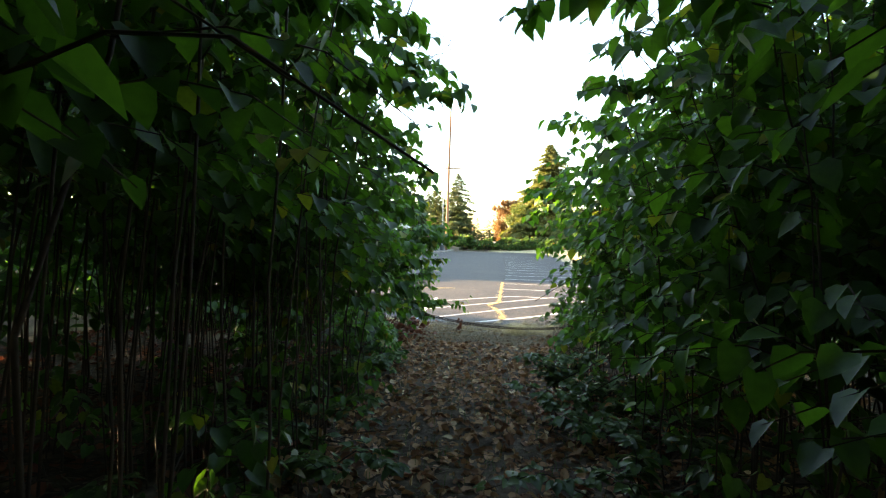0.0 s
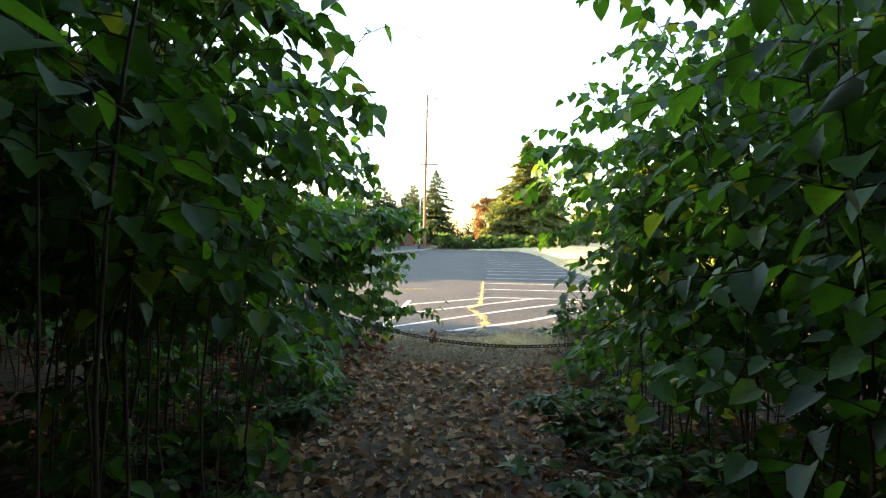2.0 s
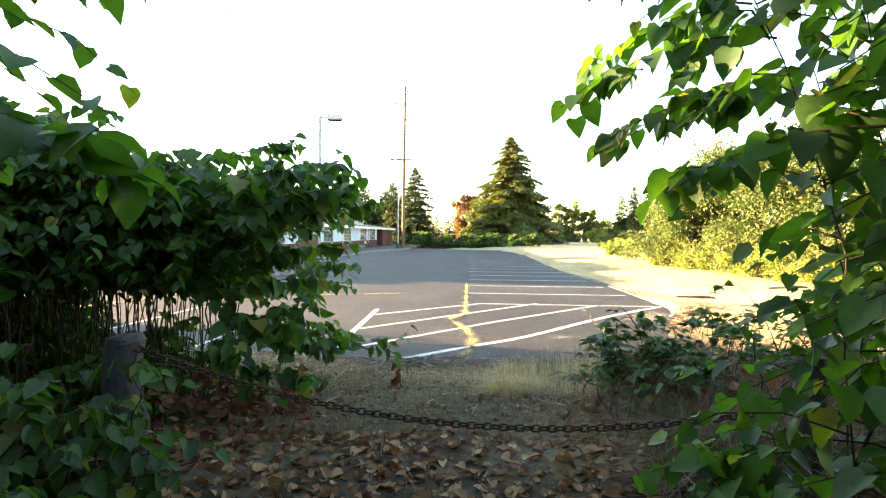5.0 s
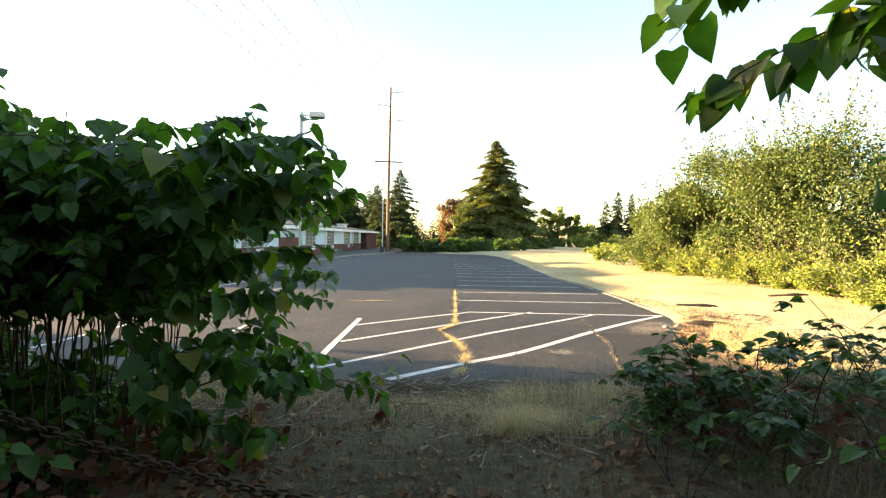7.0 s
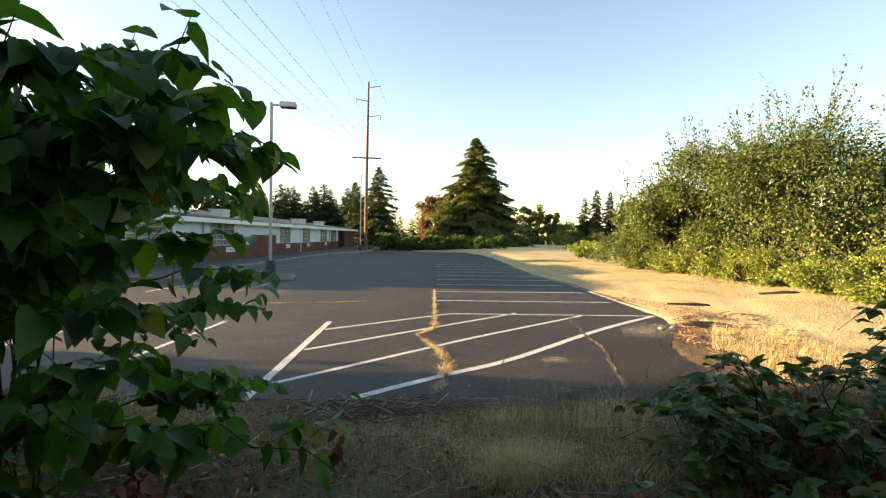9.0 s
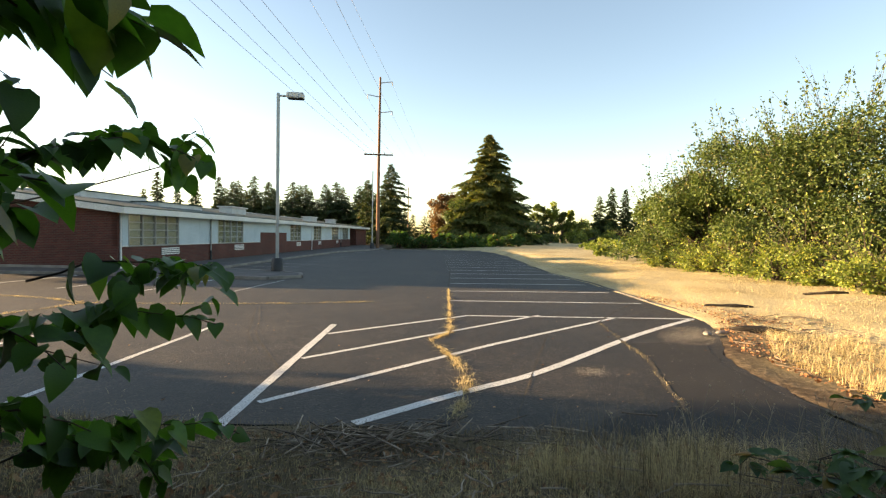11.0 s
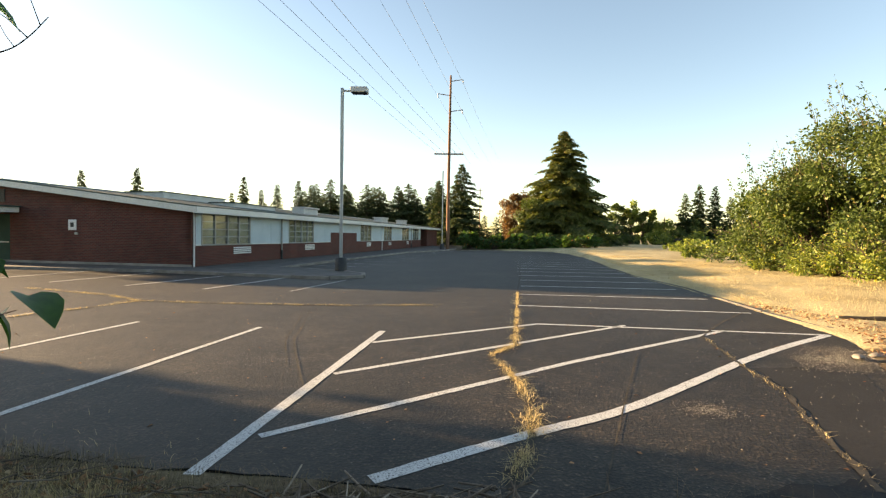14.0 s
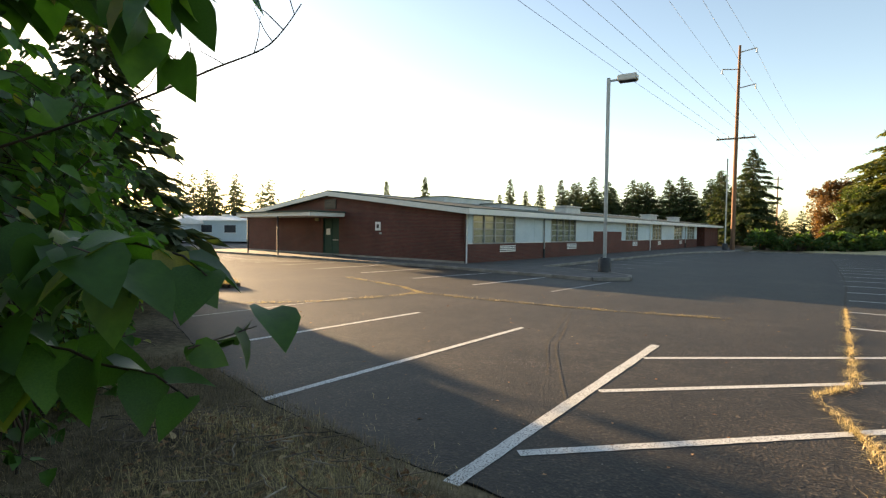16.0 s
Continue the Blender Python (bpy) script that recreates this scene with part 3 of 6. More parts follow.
for x0, x1, y0, y1, h in ((-9.0, -6.4, 6, 12, 0.40), (-4.4, -2.8, 7.5, 12.5, 0.30)):
    s = part("roof_monitor", boxed(x0, x1, y0, y1, top(x1) - 0.1, top((x0 + x1) / 2) + h * 0.5, 0.02), ROOF_EDGE, roof, "low white glazed roof box")
    part("monitor_cap", boxed(x0 - 0.08, x1 + 0.08, y0 - 0.08, y1 + 0.08, top((x0 + x1) / 2) + h * 0.5 + 0.002, top((x0 + x1) / 2) + h * 0.5 + 0.06, 0.01), ROOF, s)
for x, y, l in ((-2.6, 15.5, 2.6), (-2.4, 35, 2.4), (-2.2, 44, 1.8)):
    s = part("roof_vent", boxed(x - 0.5, x + 0.5, y, y + l, top(x) - 0.1, top(x) + 0.42, 0.05), ROOF_EDGE, roof, "galvanised roof ventilator")
    part("hood", boxed(x - 0.62, x + 0.62, y - 0.1, y + l + 0.1, top(x) + 0.422, top(x) + 0.52, 0.03), LAMP_HEAD, s)
    part("flue", tube_mesh("flue", [[(x, y + l + 0.6, top(x) - 0.1), (x, y + l + 0.6, top(x) + 0.55)]], [0.12], 10), STEEL, s)

# entrance on the gable: door, louvre, canopy
door = part("door", boxed(DOOR_X0 + 0.05, DOOR_X1 - 0.05, 0.10, 0.16, FLOOR, DOOR_Z - 0.05), DOOR_GREEN, school, "dark green double door")
part("door_frame", boxed(DOOR_X0, DOOR_X0 + 0.05, 0.05, 0.2, FLOOR, DOOR_Z), DOOR_GREEN, door)
part("door_frame", boxed(DOOR_X1 - 0.05, DOOR_X1, 0.05, 0.2, FLOOR, DOOR_Z), DOOR_GREEN, door)
part("door_frame", boxed(DOOR_X0 + 0.05, DOOR_X1 - 0.05, 0.05, 0.2, DOOR_Z - 0.05, DOOR_Z), DOOR_GREEN, door)
part("centre_post", boxed(-10.82, -10.75, 0.07, 0.099, FLOOR, DOOR_Z - 0.05), DOOR_GREEN, door)
part("notice", boxed(-11.35, -10.95, 0.085, 0.098, 1.35, 1.75), WHITE_PAINT, door, "white paper notice")
part("push_bar", boxed(-10.65, -10.1, 0.05, 0.098, 1.0, 1.06, 0.01), STEEL, door)
part("threshold", boxed(DOOR_X0, DOOR_X1, -0.5, 0.05, -0.1, FLOOR), CONCRETE, door)
v = part("louvre", boxed(-11.4, -10.2, -0.02, -0.003, 3.0, 3.62), DARK_METAL, school, "dark slatted gable louvre")
for k in range(6):
    part("slat", boxed(-11.38, -10.22, -0.06, -0.021, 3.03 + 0.095 * k, 3.07 + 0.095 * k, 0.006), DARK_METAL, v)
canopy = part("canopy", boxed(-17.9, -9.3, -2.6, -0.061, 2.48, 2.72), FASCIA, school, "flat cream entrance canopy")
part("canopy_roof", boxed(-18.0, -9.2, -2.7, -0.07, 2.722, 2.80), ROOF, canopy)
for x in (-16.8, -13.1):
    part("post", tube_mesh("post", [[(x, -2.35, -0.06), (x, -2.35, 2.48)]], [0.055], 8), DARK_METAL, canopy)
sign = part("wall_sign", boxed(-6.55, -6.1, -0.03, -0.003, 1.66, 2.16, 0.006), WHITE_PAINT, school, "small white sign with a dark symbol")
part("sign_mark", boxed(-6.42, -6.23, -0.036, -0.031, 1.80, 2.02), DARK_METAL, sign)
part("wall_lamp", boxed(-12.3, -11.95, -0.16, -0.003, 2.24, 2.42, 0.03), BLIND, school, "small wall light under the canopy")
part("wall_box", boxed(-6.15, -6.0, -0.08, -0.003, 1.45, 1.56, 0.01), STEEL, school)

# walkway and island with kerbs
def slab(name, outline, z, mat, label, category, width=0.16):
    bm = bmesh.new()
    f = bm.faces.new([bm.verts.new((x, y, z)) for x, y in outline])
    r = bmesh.ops.extrude_face_region(bm, geom=[f])
    bmesh.ops.translate(bm, verts=[v for v in r["geom"] if isinstance(v, bmesh.types.BMVert)], vec=(0, 0, -0.25))
    bmesh.ops.recalc_face_normals(bm, faces=bm.faces[:])
    return tagged(part(name, bm, mat), label, category, kind="structure")


def kerb(points, width, height, z, label, closed=False, mat=None):
    """A kerb of separate stones along a line."""
    base = thing("kerb", (0, 0, 0), label, "kerb", kind="structure")
    for (x0, y0), (x1, y1) in zip(points, points[1:]):
        l = math.hypot(x1 - x0, y1 - y0)
        n = max(1, int(round(l / 1.8)))
        for k in range(n):
            u = (k + 0.5) / n
            bm = boxed(-l / n / 2 + 0.006, l / n / 2 - 0.006, -width / 2, width / 2, -0.15, height, 0.025)
            ob = part("kerb_stone", bm, mat or KERB, base)
            ob.matrix_local = Matrix.Translation((x0 + (x1 - x0) * u, y0 + (y1 - y0) * u, z + random.uniform(-0.012, 0.006))) @ Matrix.Rotation(math.atan2(y1 - y0, x1 - x0) + random.uniform(-0.006, 0.006), 4, "Z")


walk_line = [(-34.5, 33.6), (-22.0, 32.2), (-17.8, 31.6), (-11.2, 31.2), (-8.0, 30.3), (-3.4, 29.3), (-2.3, 30.2), (-2.5, 31.4), (-3.3, 32.2), (-7.0, 34.3), (-6.2, 40.0), (-4.6, 50.0), (-3.2, 58.0), (0.2, 66.0), (1.5, 72), (-3.0, 94)]
slab("walkway", walk_line + [(-20, 94), (-34, 40)], 0.05, PATH_GREY, "grey concrete walkway along the brick school", "walkway")
kerb(walk_line[:-1], 0.18, 0.10, LOT_Z + 0.02, "weathered concrete kerb round the walkway")
kerb([(9.3, 19.6), (8.55, 20.8), (8.6, 22.8), (9.3, 28.2), (9.45, 34), (10.3, 40), (12.7, 56), (13.3, 66)], 0.14, 0.05, LOT_Z - 0.02, "low crumbling concrete kerb beside the dry grass", mat=PATH_GREY)
kerb([(13.2, 66.1), (1.9, 67.6)], 0.16, 0.10, LOT_Z, "concrete kerb at the end of the lot")

# ---- street lamp on the island ----
def street_lamp(x, y, z, h, label, head=True):
    t = thing("street_lamp", (x, y, z), label, "street lamp", group="lot lamps")
    part("base", tube_mesh("base", [[(0, 0, -0.1), (0, 0, 0.02), (0, 0, 0.62), (0, 0, 0.66)]], [[0.27, 0.27, 0.25, 0.20]], 12), DARK_METAL, t, "dark concrete footing")
    part("pole", boxed(-0.065, 0.065, -0.065, 0.065, 0.6, h, 0.012), STEEL, t, "pale grey square steel pole")
    if head:
        part("arm", boxed(0.065, 0.42, -0.035, 0.035, h - 0.16, h - 0.08, 0.01), STEEL, t)
        bm = boxed(0.38, 1.12, -0.24, 0.24, h - 0.22, h + 0.02, 0.03)
        hd = part("lamp_head", bm, LAMP_HEAD, t, "boxy grey lamp head")
        part("lens", boxed(0.44, 1.06, -0.19, 0.19, h - 0.235, h - 0.221), DARK_METAL, hd)
    return t


street_lamp(-3.68, 32.41, -0.02, 8.0, "tall grey parking lot lamp on a kerbed island")
part_pole = street_lamp(-0.2, 69.6, 0.05, 9.3, "slim grey steel post beside the wooden utility pole", False)

# ---- utility pole and wires ----
pole = thing("utility_pole", (0.45, 70.6, 0), "tall brown wooden utility pole with crossarms", "utility pole")
part("pole", tube_mesh("pole", [[(0, 0, -0.3), (0, 0, 8), (0.05, 0, 15), (0.1, 0, 20.9)]], [[0.23, 0.20, 0.16, 0.12]], 10), POLE_WOOD, pole)
arm = part("crossarm", boxed(-1.75, 1.75, -0.22, -0.08, 11.4, 11.56, 0.01), POLE_WOOD, pole)
for x in (-1.6, -0.7, 0.7, 1.6):
    part("insulator", tube_mesh("insulator", [[(x, -0.15, 11.56), (x, -0.15, 11.8)]], [[0.06, 0.04]], 6), LAMP_HEAD, arm)
for z, s in ((20.3, 1), (18.6, -1), (16.7, 1)):
    bk = part("bracket", tube_mesh("bracket", [[(0.08, 0, z - 0.1), (0.08 + s * 0.8, 0, z + 0.02), (0.08 + s * 1.5, 0, z + 0.12)]], [0.055], 6), STEEL, pole)
    part("insulator", tube_mesh("insulator", [[(0.08 + s * 1.5, 0, z + 0.1), (0.08 + s * 1.5, 0, z - 0.35)]], [[0.05, 0.08]], 6), LAMP_HEAD, bk)


def span(a, c, sag, radius):
    u = np.linspace(0, 1, 40)
    p = np.outer(1 - u, a) + np.outer(u, c)
    p[:, 2] -= sag * 4 * u * (1 - u)
    w = part("overhead_wire", tube_mesh("overhead_wire", [p], [radius], 4), WIRE)
    tagged(w, "thin grey overhead wire strung from the wooden pole", "wire", group="overhead wires")


for (x, z), (ex, ez) in zip(((-1.15, 11.8), (-0.25, 11.8), (1.15, 11.8), (2.05, 11.8), (-0.97, 18.4), (2.03, 16.5), (2.03, 20.05)),
                            ((-15.3, 11.8), (-14.4, 11.8), (-13.6, 11.8), (-12.7, 11.8), (-13.3, 18.4), (-11.2, 16.5), (-13.7, 20.0))):
    span((x, 70.6, z), (ex, -30, ez), 0.85, 0.012)
    span((x, 70.6, z), (x + 14, 150, z), 1.4, 0.012)


# ---- trees ----
def conifer(x, y, h, r, seed, label, mat=None, dense=1.0, skirt=0.06, fine=1.0):
    """A fir: straight trunk, whorls of drooping limbs, sprays of needles with gaps between."""
    g = np.random.default_rng(seed)
    z0 = float(ground_z(x, y)) - 0.1
    t = thing("fir_tree", (x, y, z0), label, "tree")
    part("trunk", tube_mesh("trunk", [[(0, 0, 0), (0.05, 0, h * 0.5), (0, 0.03, h)]], [[h * 0.016, h * 0.009, 0.03]], 7), BARK, t)
    limbs, rad, P, D, S = [], [], [], [], []
    n = int(h * 7 * dense)
    for k in range(n):
        u = skirt + (1 - skirt) * (k + g.random()) / n
        l = r * (1 - u) ** 0.75 * g.choice([0.45, 0.65, 0.85, 1.0, 1.15]) * g.uniform(0.8, 1.15) + 0.2
        a = k * 2.4 + g.uniform(-0.5, 0.5)
        d = np.array([math.cos(a), math.sin(a), 0])
        s = np.linspace(0, 1, 5)
        p = d * (s * l)[:, None]
        p[:, 2] = u * h + l * (g.uniform(0.0, 0.35) * s - g.uniform(0.22, 0.42) * s * s)
        limbs.append(p)
        rad.append([0.012 * h * (1 - u) * 0.25 + 0.02, 0.018, 0.014, 0.01, 0.006])
        m = int((10 + 16 * l) * dense * fine * fine)
        q = g.random(m) ** 0.7
        c = np.stack([np.interp(q, s, p[:, i]) for i in range(3)], -1)
        w = np.cross(d, (0, 0, 1))
        off = g.normal(size=(m, 1)) * 0.16 * l * (1 - 0.4 * q[:, None])
        c = c + w * off + g.normal(size=(m, 3)) * 0.06
        c[:, 2] -= np.abs(off[:, 0]) * 0.25
        P.append(c)
        D.append(d * 0.8 + w * np.sign(off) * 0.6 + np.array([0, 0, -0.35]) + g.normal(size=(m, 3)) * 0.25)
        S.append(g.uniform(0.45, 0.95, m) * (0.35 + 0.055 * h) * (1.25 - 0.75 * u) / fine)
    part("limb_work", tube_mesh("limb_work", limbs, rad, 3), BARK, t, kind="stuff")
    P, D, S = np.concatenate(P), np.concatenate(D), np.concatenate(S)
    up = np.array([0, 0, 1.0]) + g.normal(size=P.shape) * 0.4
    v, f = scatter((np.array([(0, 0, 0), (0.2, 0.5, -0.06), (0, 1, -0.18), (-0.2, 0.5, -0.06)]), np.array([(0, 1, 2), (0, 2, 3)])), P, D, up, S)
    part("crown", np_mesh("crown", v, f), mat or NEEDLE, t, kind="stuff")
    return t


def broadleaf(x, y, h, r, seed, label, mat, leaf=0.16, count=9000, lobes=26, name="leafy_tree", low=0.12, ry=None, twigs=0):
    """A bushy crown: limbs from the base, clumps of leaves in uneven lobes with gaps."""
    g = np.random.default_rng(seed)
    ry = ry or r
    z0 = float(ground_z(x, y)) - 0.05
    t = thing(name, (x, y, z0), label, "bush" if h < 4 else "tree")
    limbs, rad, P, D = [], [], [], []
    for k in range(lobes):
        a, u = g.uniform(0, 2 * np.pi), g.uniform(low, 1) 
        q = math.sqrt(max(0.05, 1 - (max(u, 0.30) - 0.30) ** 2 / 0.52)) * g.uniform(0.35, 1.0)
        c = np.array([r * q * math.cos(a), ry * q * math.sin(a), h * (u * 0.9)])
        s = np.linspace(0, 1, 6)[:, None]
        base = np.array([g.normal() * 0.12 * r, g.normal() * 0.12 * ry, 0])
        p = base * (1 - s) + c * s + np.array([0, 0, 0.10 * h]) * (4 * s * (1 - s)) + g.normal(size=(6, 3)) * 0.03 * r * s
        limbs.append(p)
        rad.append(np.linspace(0.022 * h * 0.5 + 0.02, 0.012, 6))
        lr = g.uniform(0.16, 0.30) * min(r, h * 0.8)
        m = int(count / lobes * g.uniform(0.6, 1.4))
        e = g.normal(size=(m, 3))
        e = e / np.linalg.norm(e, axis=1)[:, None] * (g.random((m, 1)) ** 0.45) * lr * np.array([1.15, 1.15, 0.85])
        P.append(c + e)
        D.append(e + np.array([0, 0, -0.25 * lr]) + g.normal(size=(m, 3)) * 0.4 * lr)
        for _ in range(twigs):
            d = c / np.linalg.norm(c) + g.normal(size=3) * 0.3
            d[2] = abs(d[2]) + 0.15
            l = g.uniform(0.5, 1.1) * (0.7 + 0.9 * c[2] / h)
            w = c + d * lr * 0.7 + d * (np.linspace(0, 1, 4) * l)[:, None]
            w[:, 2] -= np.linspace(0, 1, 4) ** 2 * 0.25 * l
            limbs.append(w)
            rad.append([0.012, 0.009, 0.006, 0.003])
            o = g.random(14)
            P.append(w[0] + (w[-1] - w[0]) * o[:, None] + g.normal(size=(14, 3)) * 0.05)
            D.append(g.normal(size=(14, 3)) + d)
    part("limb_work", tube_mesh("limb_work", limbs, rad, 3), BARK, t, kind="stuff")
    P, D = np.concatenate(P), np.concatenate(D)
    keep = P[:, 2] > 0.02
    P, D = P[keep], D[keep]
    up = np.array([0, 0, 1.0]) + g.normal(size=P.shape) * 0.7
    v, f = scatter(SMALL_LEAF, P, D, up, g.uniform(0.6, 1.3, len(P)) * leaf)
    part("crown", np_mesh("crown", v, f), mat, t, kind="stuff")
    return t


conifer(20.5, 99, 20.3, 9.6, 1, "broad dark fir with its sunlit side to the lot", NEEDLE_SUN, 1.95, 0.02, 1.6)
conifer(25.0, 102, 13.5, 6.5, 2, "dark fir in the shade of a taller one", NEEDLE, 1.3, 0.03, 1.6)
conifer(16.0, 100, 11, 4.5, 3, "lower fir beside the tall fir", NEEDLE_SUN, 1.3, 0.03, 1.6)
broadleaf(13.4, 104, 10.6, 4.2, 4, "russet-leaved tree beside the tall fir", RUSSET_LEAF, 0.34, 11000, 40)
broadleaf(15.2, 98, 8.6, 3.6, 5, "green bushy tree below the russet tree", SUNNY_LEAF, 0.30, 9000, 36)
conifer(2.4, 96, 14.0, 5.2, 6, "dark layered fir behind the utility pole", NEEDLE, 1.4, 0.05, 1.5)
conifer(-1.6, 98, 11.5, 3.4, 7, "dark fir beside another fir", NEEDLE, 1.2, 0.05)
for k, (x, y, h, r) in enumerate(((-34, 131, 12.3, 5), (-29.5, 132, 13.6, 5), (-25, 131, 11, 5), (-20.5, 132, 12.6, 5), (-16.5, 133, 11.2, 5), (-12.5, 130, 12.2, 5), (-8.5, 131, 11.6, 5), (-4.5, 128, 11.8, 5), (-39, 140, 9, 5),
                                  (-52, 134, 14.2, 2.6), (-47.5, 134, 11.3, 2.4), (-43.5, 134, 12.6, 2.6), (-37.8, 133, 13.3, 2.4), (-55.5, 135, 10.6, 2.4), (-80, 135, 16, 2.6), (-94.5, 135, 15.4, 3),
                                  (7.5, 150, 8.5, 2.0), (10, 155, 7, 2.4), (13.2, 152, 6.4, 4.0), (16.5, 153, 7.0, 4.5), (4.5, 154, 6.5, 3.5), (45, 140, 9, 3), (60.5, 139, 11.8, 3.4), (64, 139, 14, 3.6), (67.5, 138, 13.5, 3.4), (72, 139, 11, 3.4), (80, 138, 10, 4))):
    conifer(x, y, h * 1.12, r * 0.9, 20 + k, "distant dark conifer behind the lot", NEEDLE, 1.1, 0.02)
for k, (x, y, h, r) in enumerate(((43, 139, 11, 2.2), (47.2, 140, 12.3, 2.4), (50.5, 140, 9, 2.4), (53, 141, 9.6, 1.8), (38, 141, 7, 3), (56, 140, 6.5, 3.5), (61, 138, 7, 4), (34, 130, 6, 3), (76, 135, 8, 5))):
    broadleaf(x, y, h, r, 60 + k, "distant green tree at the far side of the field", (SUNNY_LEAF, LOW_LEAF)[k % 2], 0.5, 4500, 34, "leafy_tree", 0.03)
for k, (x, y, h, r) in enumerate(((-93, 60.5, 11, 3.0), (-89, 63, 9.6, 2.4), (-84.5, 65, 11.8, 3.4), (-81.5, 67, 11.6, 3), (-78.5, 69, 10.4, 2.2), (-73, 72.5, 11, 3.2), (-98, 58, 10, 3.6), (-90.5, 66, 12.6, 4.5), (-86.5, 69, 13.4, 5.0), (-82, 72, 12.4, 4.6), (-94.5, 64, 11.5, 5.0), (-77, 74, 10.4, 4.2), (-69, 77, 9.5, 3.0))):
    conifer(x, y, h, r, 80 + k, "dark backlit conifer beyond the portable classrooms", NEEDLE, 0.9, 0.05)
conifer(-10.6, 16.7, 6.8, 2.1, 95, "near dark fir at the edge of the lot", NEEDLE, 1.6, 0.08)
conifer(-26, 18.5, 9.0, 3.2, 96, "dark fir beside the drive", NEEDLE, 1.2, 0.08)
broadleaf(-15.5, 16.6, 4.6, 2.4, 97, "shrubby tree by the lot's corner", SUNNY_LEAF, 0.14, 5000)

for k in range(16):
    conifer(-38 + 2.5 * k, 138 + 3 * math.sin(k * 2.1), 12.8 + 2.2 * math.sin(k * 1.9), 6.0, 170 + k, "dark conifer in the row behind the school", NEEDLE, 1.1, 0.02)

# unseen trees, added to keep low sun and sky off thicket and near lot
for k, (x, y, h) in enumerate(((-19.0, -2.0, 12.5), (-19.0, 3.0, 13.5), (-18.4, 6.6, 12.2), (-18.8, 10.2, 11.8), (-18.2, 13.6, 8.4), (-18.6, 18.2, 7.2), (-21.5, 19.3, 6.9))):
    broadleaf(x, y, h, 2.7, 190 + k, "unseen leafy tree added to shade the thicket", SUNNY_LEAF, 0.40, 5200, 40, "leafy_tree", 0.02)

# low dark hedge at the end of the lot, and the scrub to the right of it
for k, (x, y, h, r) in enumerate(((3.2, 72, 1.5, 1.9), (6.2, 73, 1.7, 2.2), (9.6, 73.5, 1.4, 2.2), (12.8, 75, 1.5, 2.2), (16.5, 78, 1.3, 2.4), (20, 80, 1.3, 2.6))):
    broadleaf(x, y, h * 1.3, r, 110 + k, "low dark green ivy hedge at the end of the lot", BRAMBLE_LEAF, 0.34, 3200, 16, "hedge_bush", 0.05)

# large sunlit bush and the bramble bank in front of it
broadleaf(21.8, 30.2, 7.2, 5.4, 130, "large sunlit hazel bush with long upright shoots", SUNNY_LEAF, 0.15, 72000, 105, "hazel_bush", 0.08, 5.4, 4)
broadleaf(27.2, 27.8, 6.3, 5.0, 131, "large sunlit hazel bush behind brambles", SUNNY_LEAF, 0.16, 42000, 70, "hazel_bush", 0.08, 5.0, 4)
broadleaf(18.2, 34.5, 4.7, 3.2, 132, "rounded sunlit bush at the edge of the field", SUNNY_LEAF, 0.14, 30000, 46, "hazel_bush", 0.08, 3.2, 3)
broadleaf(19.6, 40.0, 4.6, 3.4, 133, "sunlit bush further along the field", SUNNY_LEAF, 0.17, 20000, 40, "hazel_bush", 0.08, 4.0, 2)
for k in range(13):
    u = k / 12
    x, y = 15.6 + 1.2 * u + 0.5 * math.sin(k * 2.3), 20.0 + 17 * u
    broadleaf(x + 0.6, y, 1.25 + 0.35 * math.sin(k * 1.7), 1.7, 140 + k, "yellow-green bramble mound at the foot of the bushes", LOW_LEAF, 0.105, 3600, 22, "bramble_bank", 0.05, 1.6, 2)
for k in range(8):
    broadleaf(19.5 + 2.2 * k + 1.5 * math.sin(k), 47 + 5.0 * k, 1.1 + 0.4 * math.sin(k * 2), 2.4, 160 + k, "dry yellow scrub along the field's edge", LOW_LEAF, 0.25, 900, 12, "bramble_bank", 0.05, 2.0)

for k in range(13):
    x = 24 + 4.6 * k
    broadleaf(x, 128 - 0.55 * k + 3 * math.sin(k * 2.2), 2.9 + 0.9 * math.sin(k * 1.3), 3.4, 700 + k, "low green scrub along the far side of the field", (SUNNY_LEAF, LOW_LEAF)[k % 2], 0.4, 2000, 18, "scrub_bush", 0.03)
broadleaf(19.3, 34.0, 7.6, 3.0, 134, "upright sunlit bush with a rounded top", SUNNY_LEAF, 0.15, 26000, 44, "hazel_bush", 0.06, 2.8, 3)

# far poles, portable classrooms, parked vehicles
for x, y, h in ((49.6, 139, 6.4), (55.3, 139, 7.2), (8.2, 148, 15)):
    t = thing("utility_pole", (x, y, 0), "distant grey utility pole against the trees", "utility pole", group="distant poles")
    part("pole", tube_mesh("pole", [[(0, 0, -0.2), (0, 0, h)]], [[0.16, 0.11]], 7), POLE_WOOD, t)
    part("crossarm", boxed(-0.9, 0.9, -0.06, 0.06, h - 0.7, h - 0.58), POLE_WOOD, t)


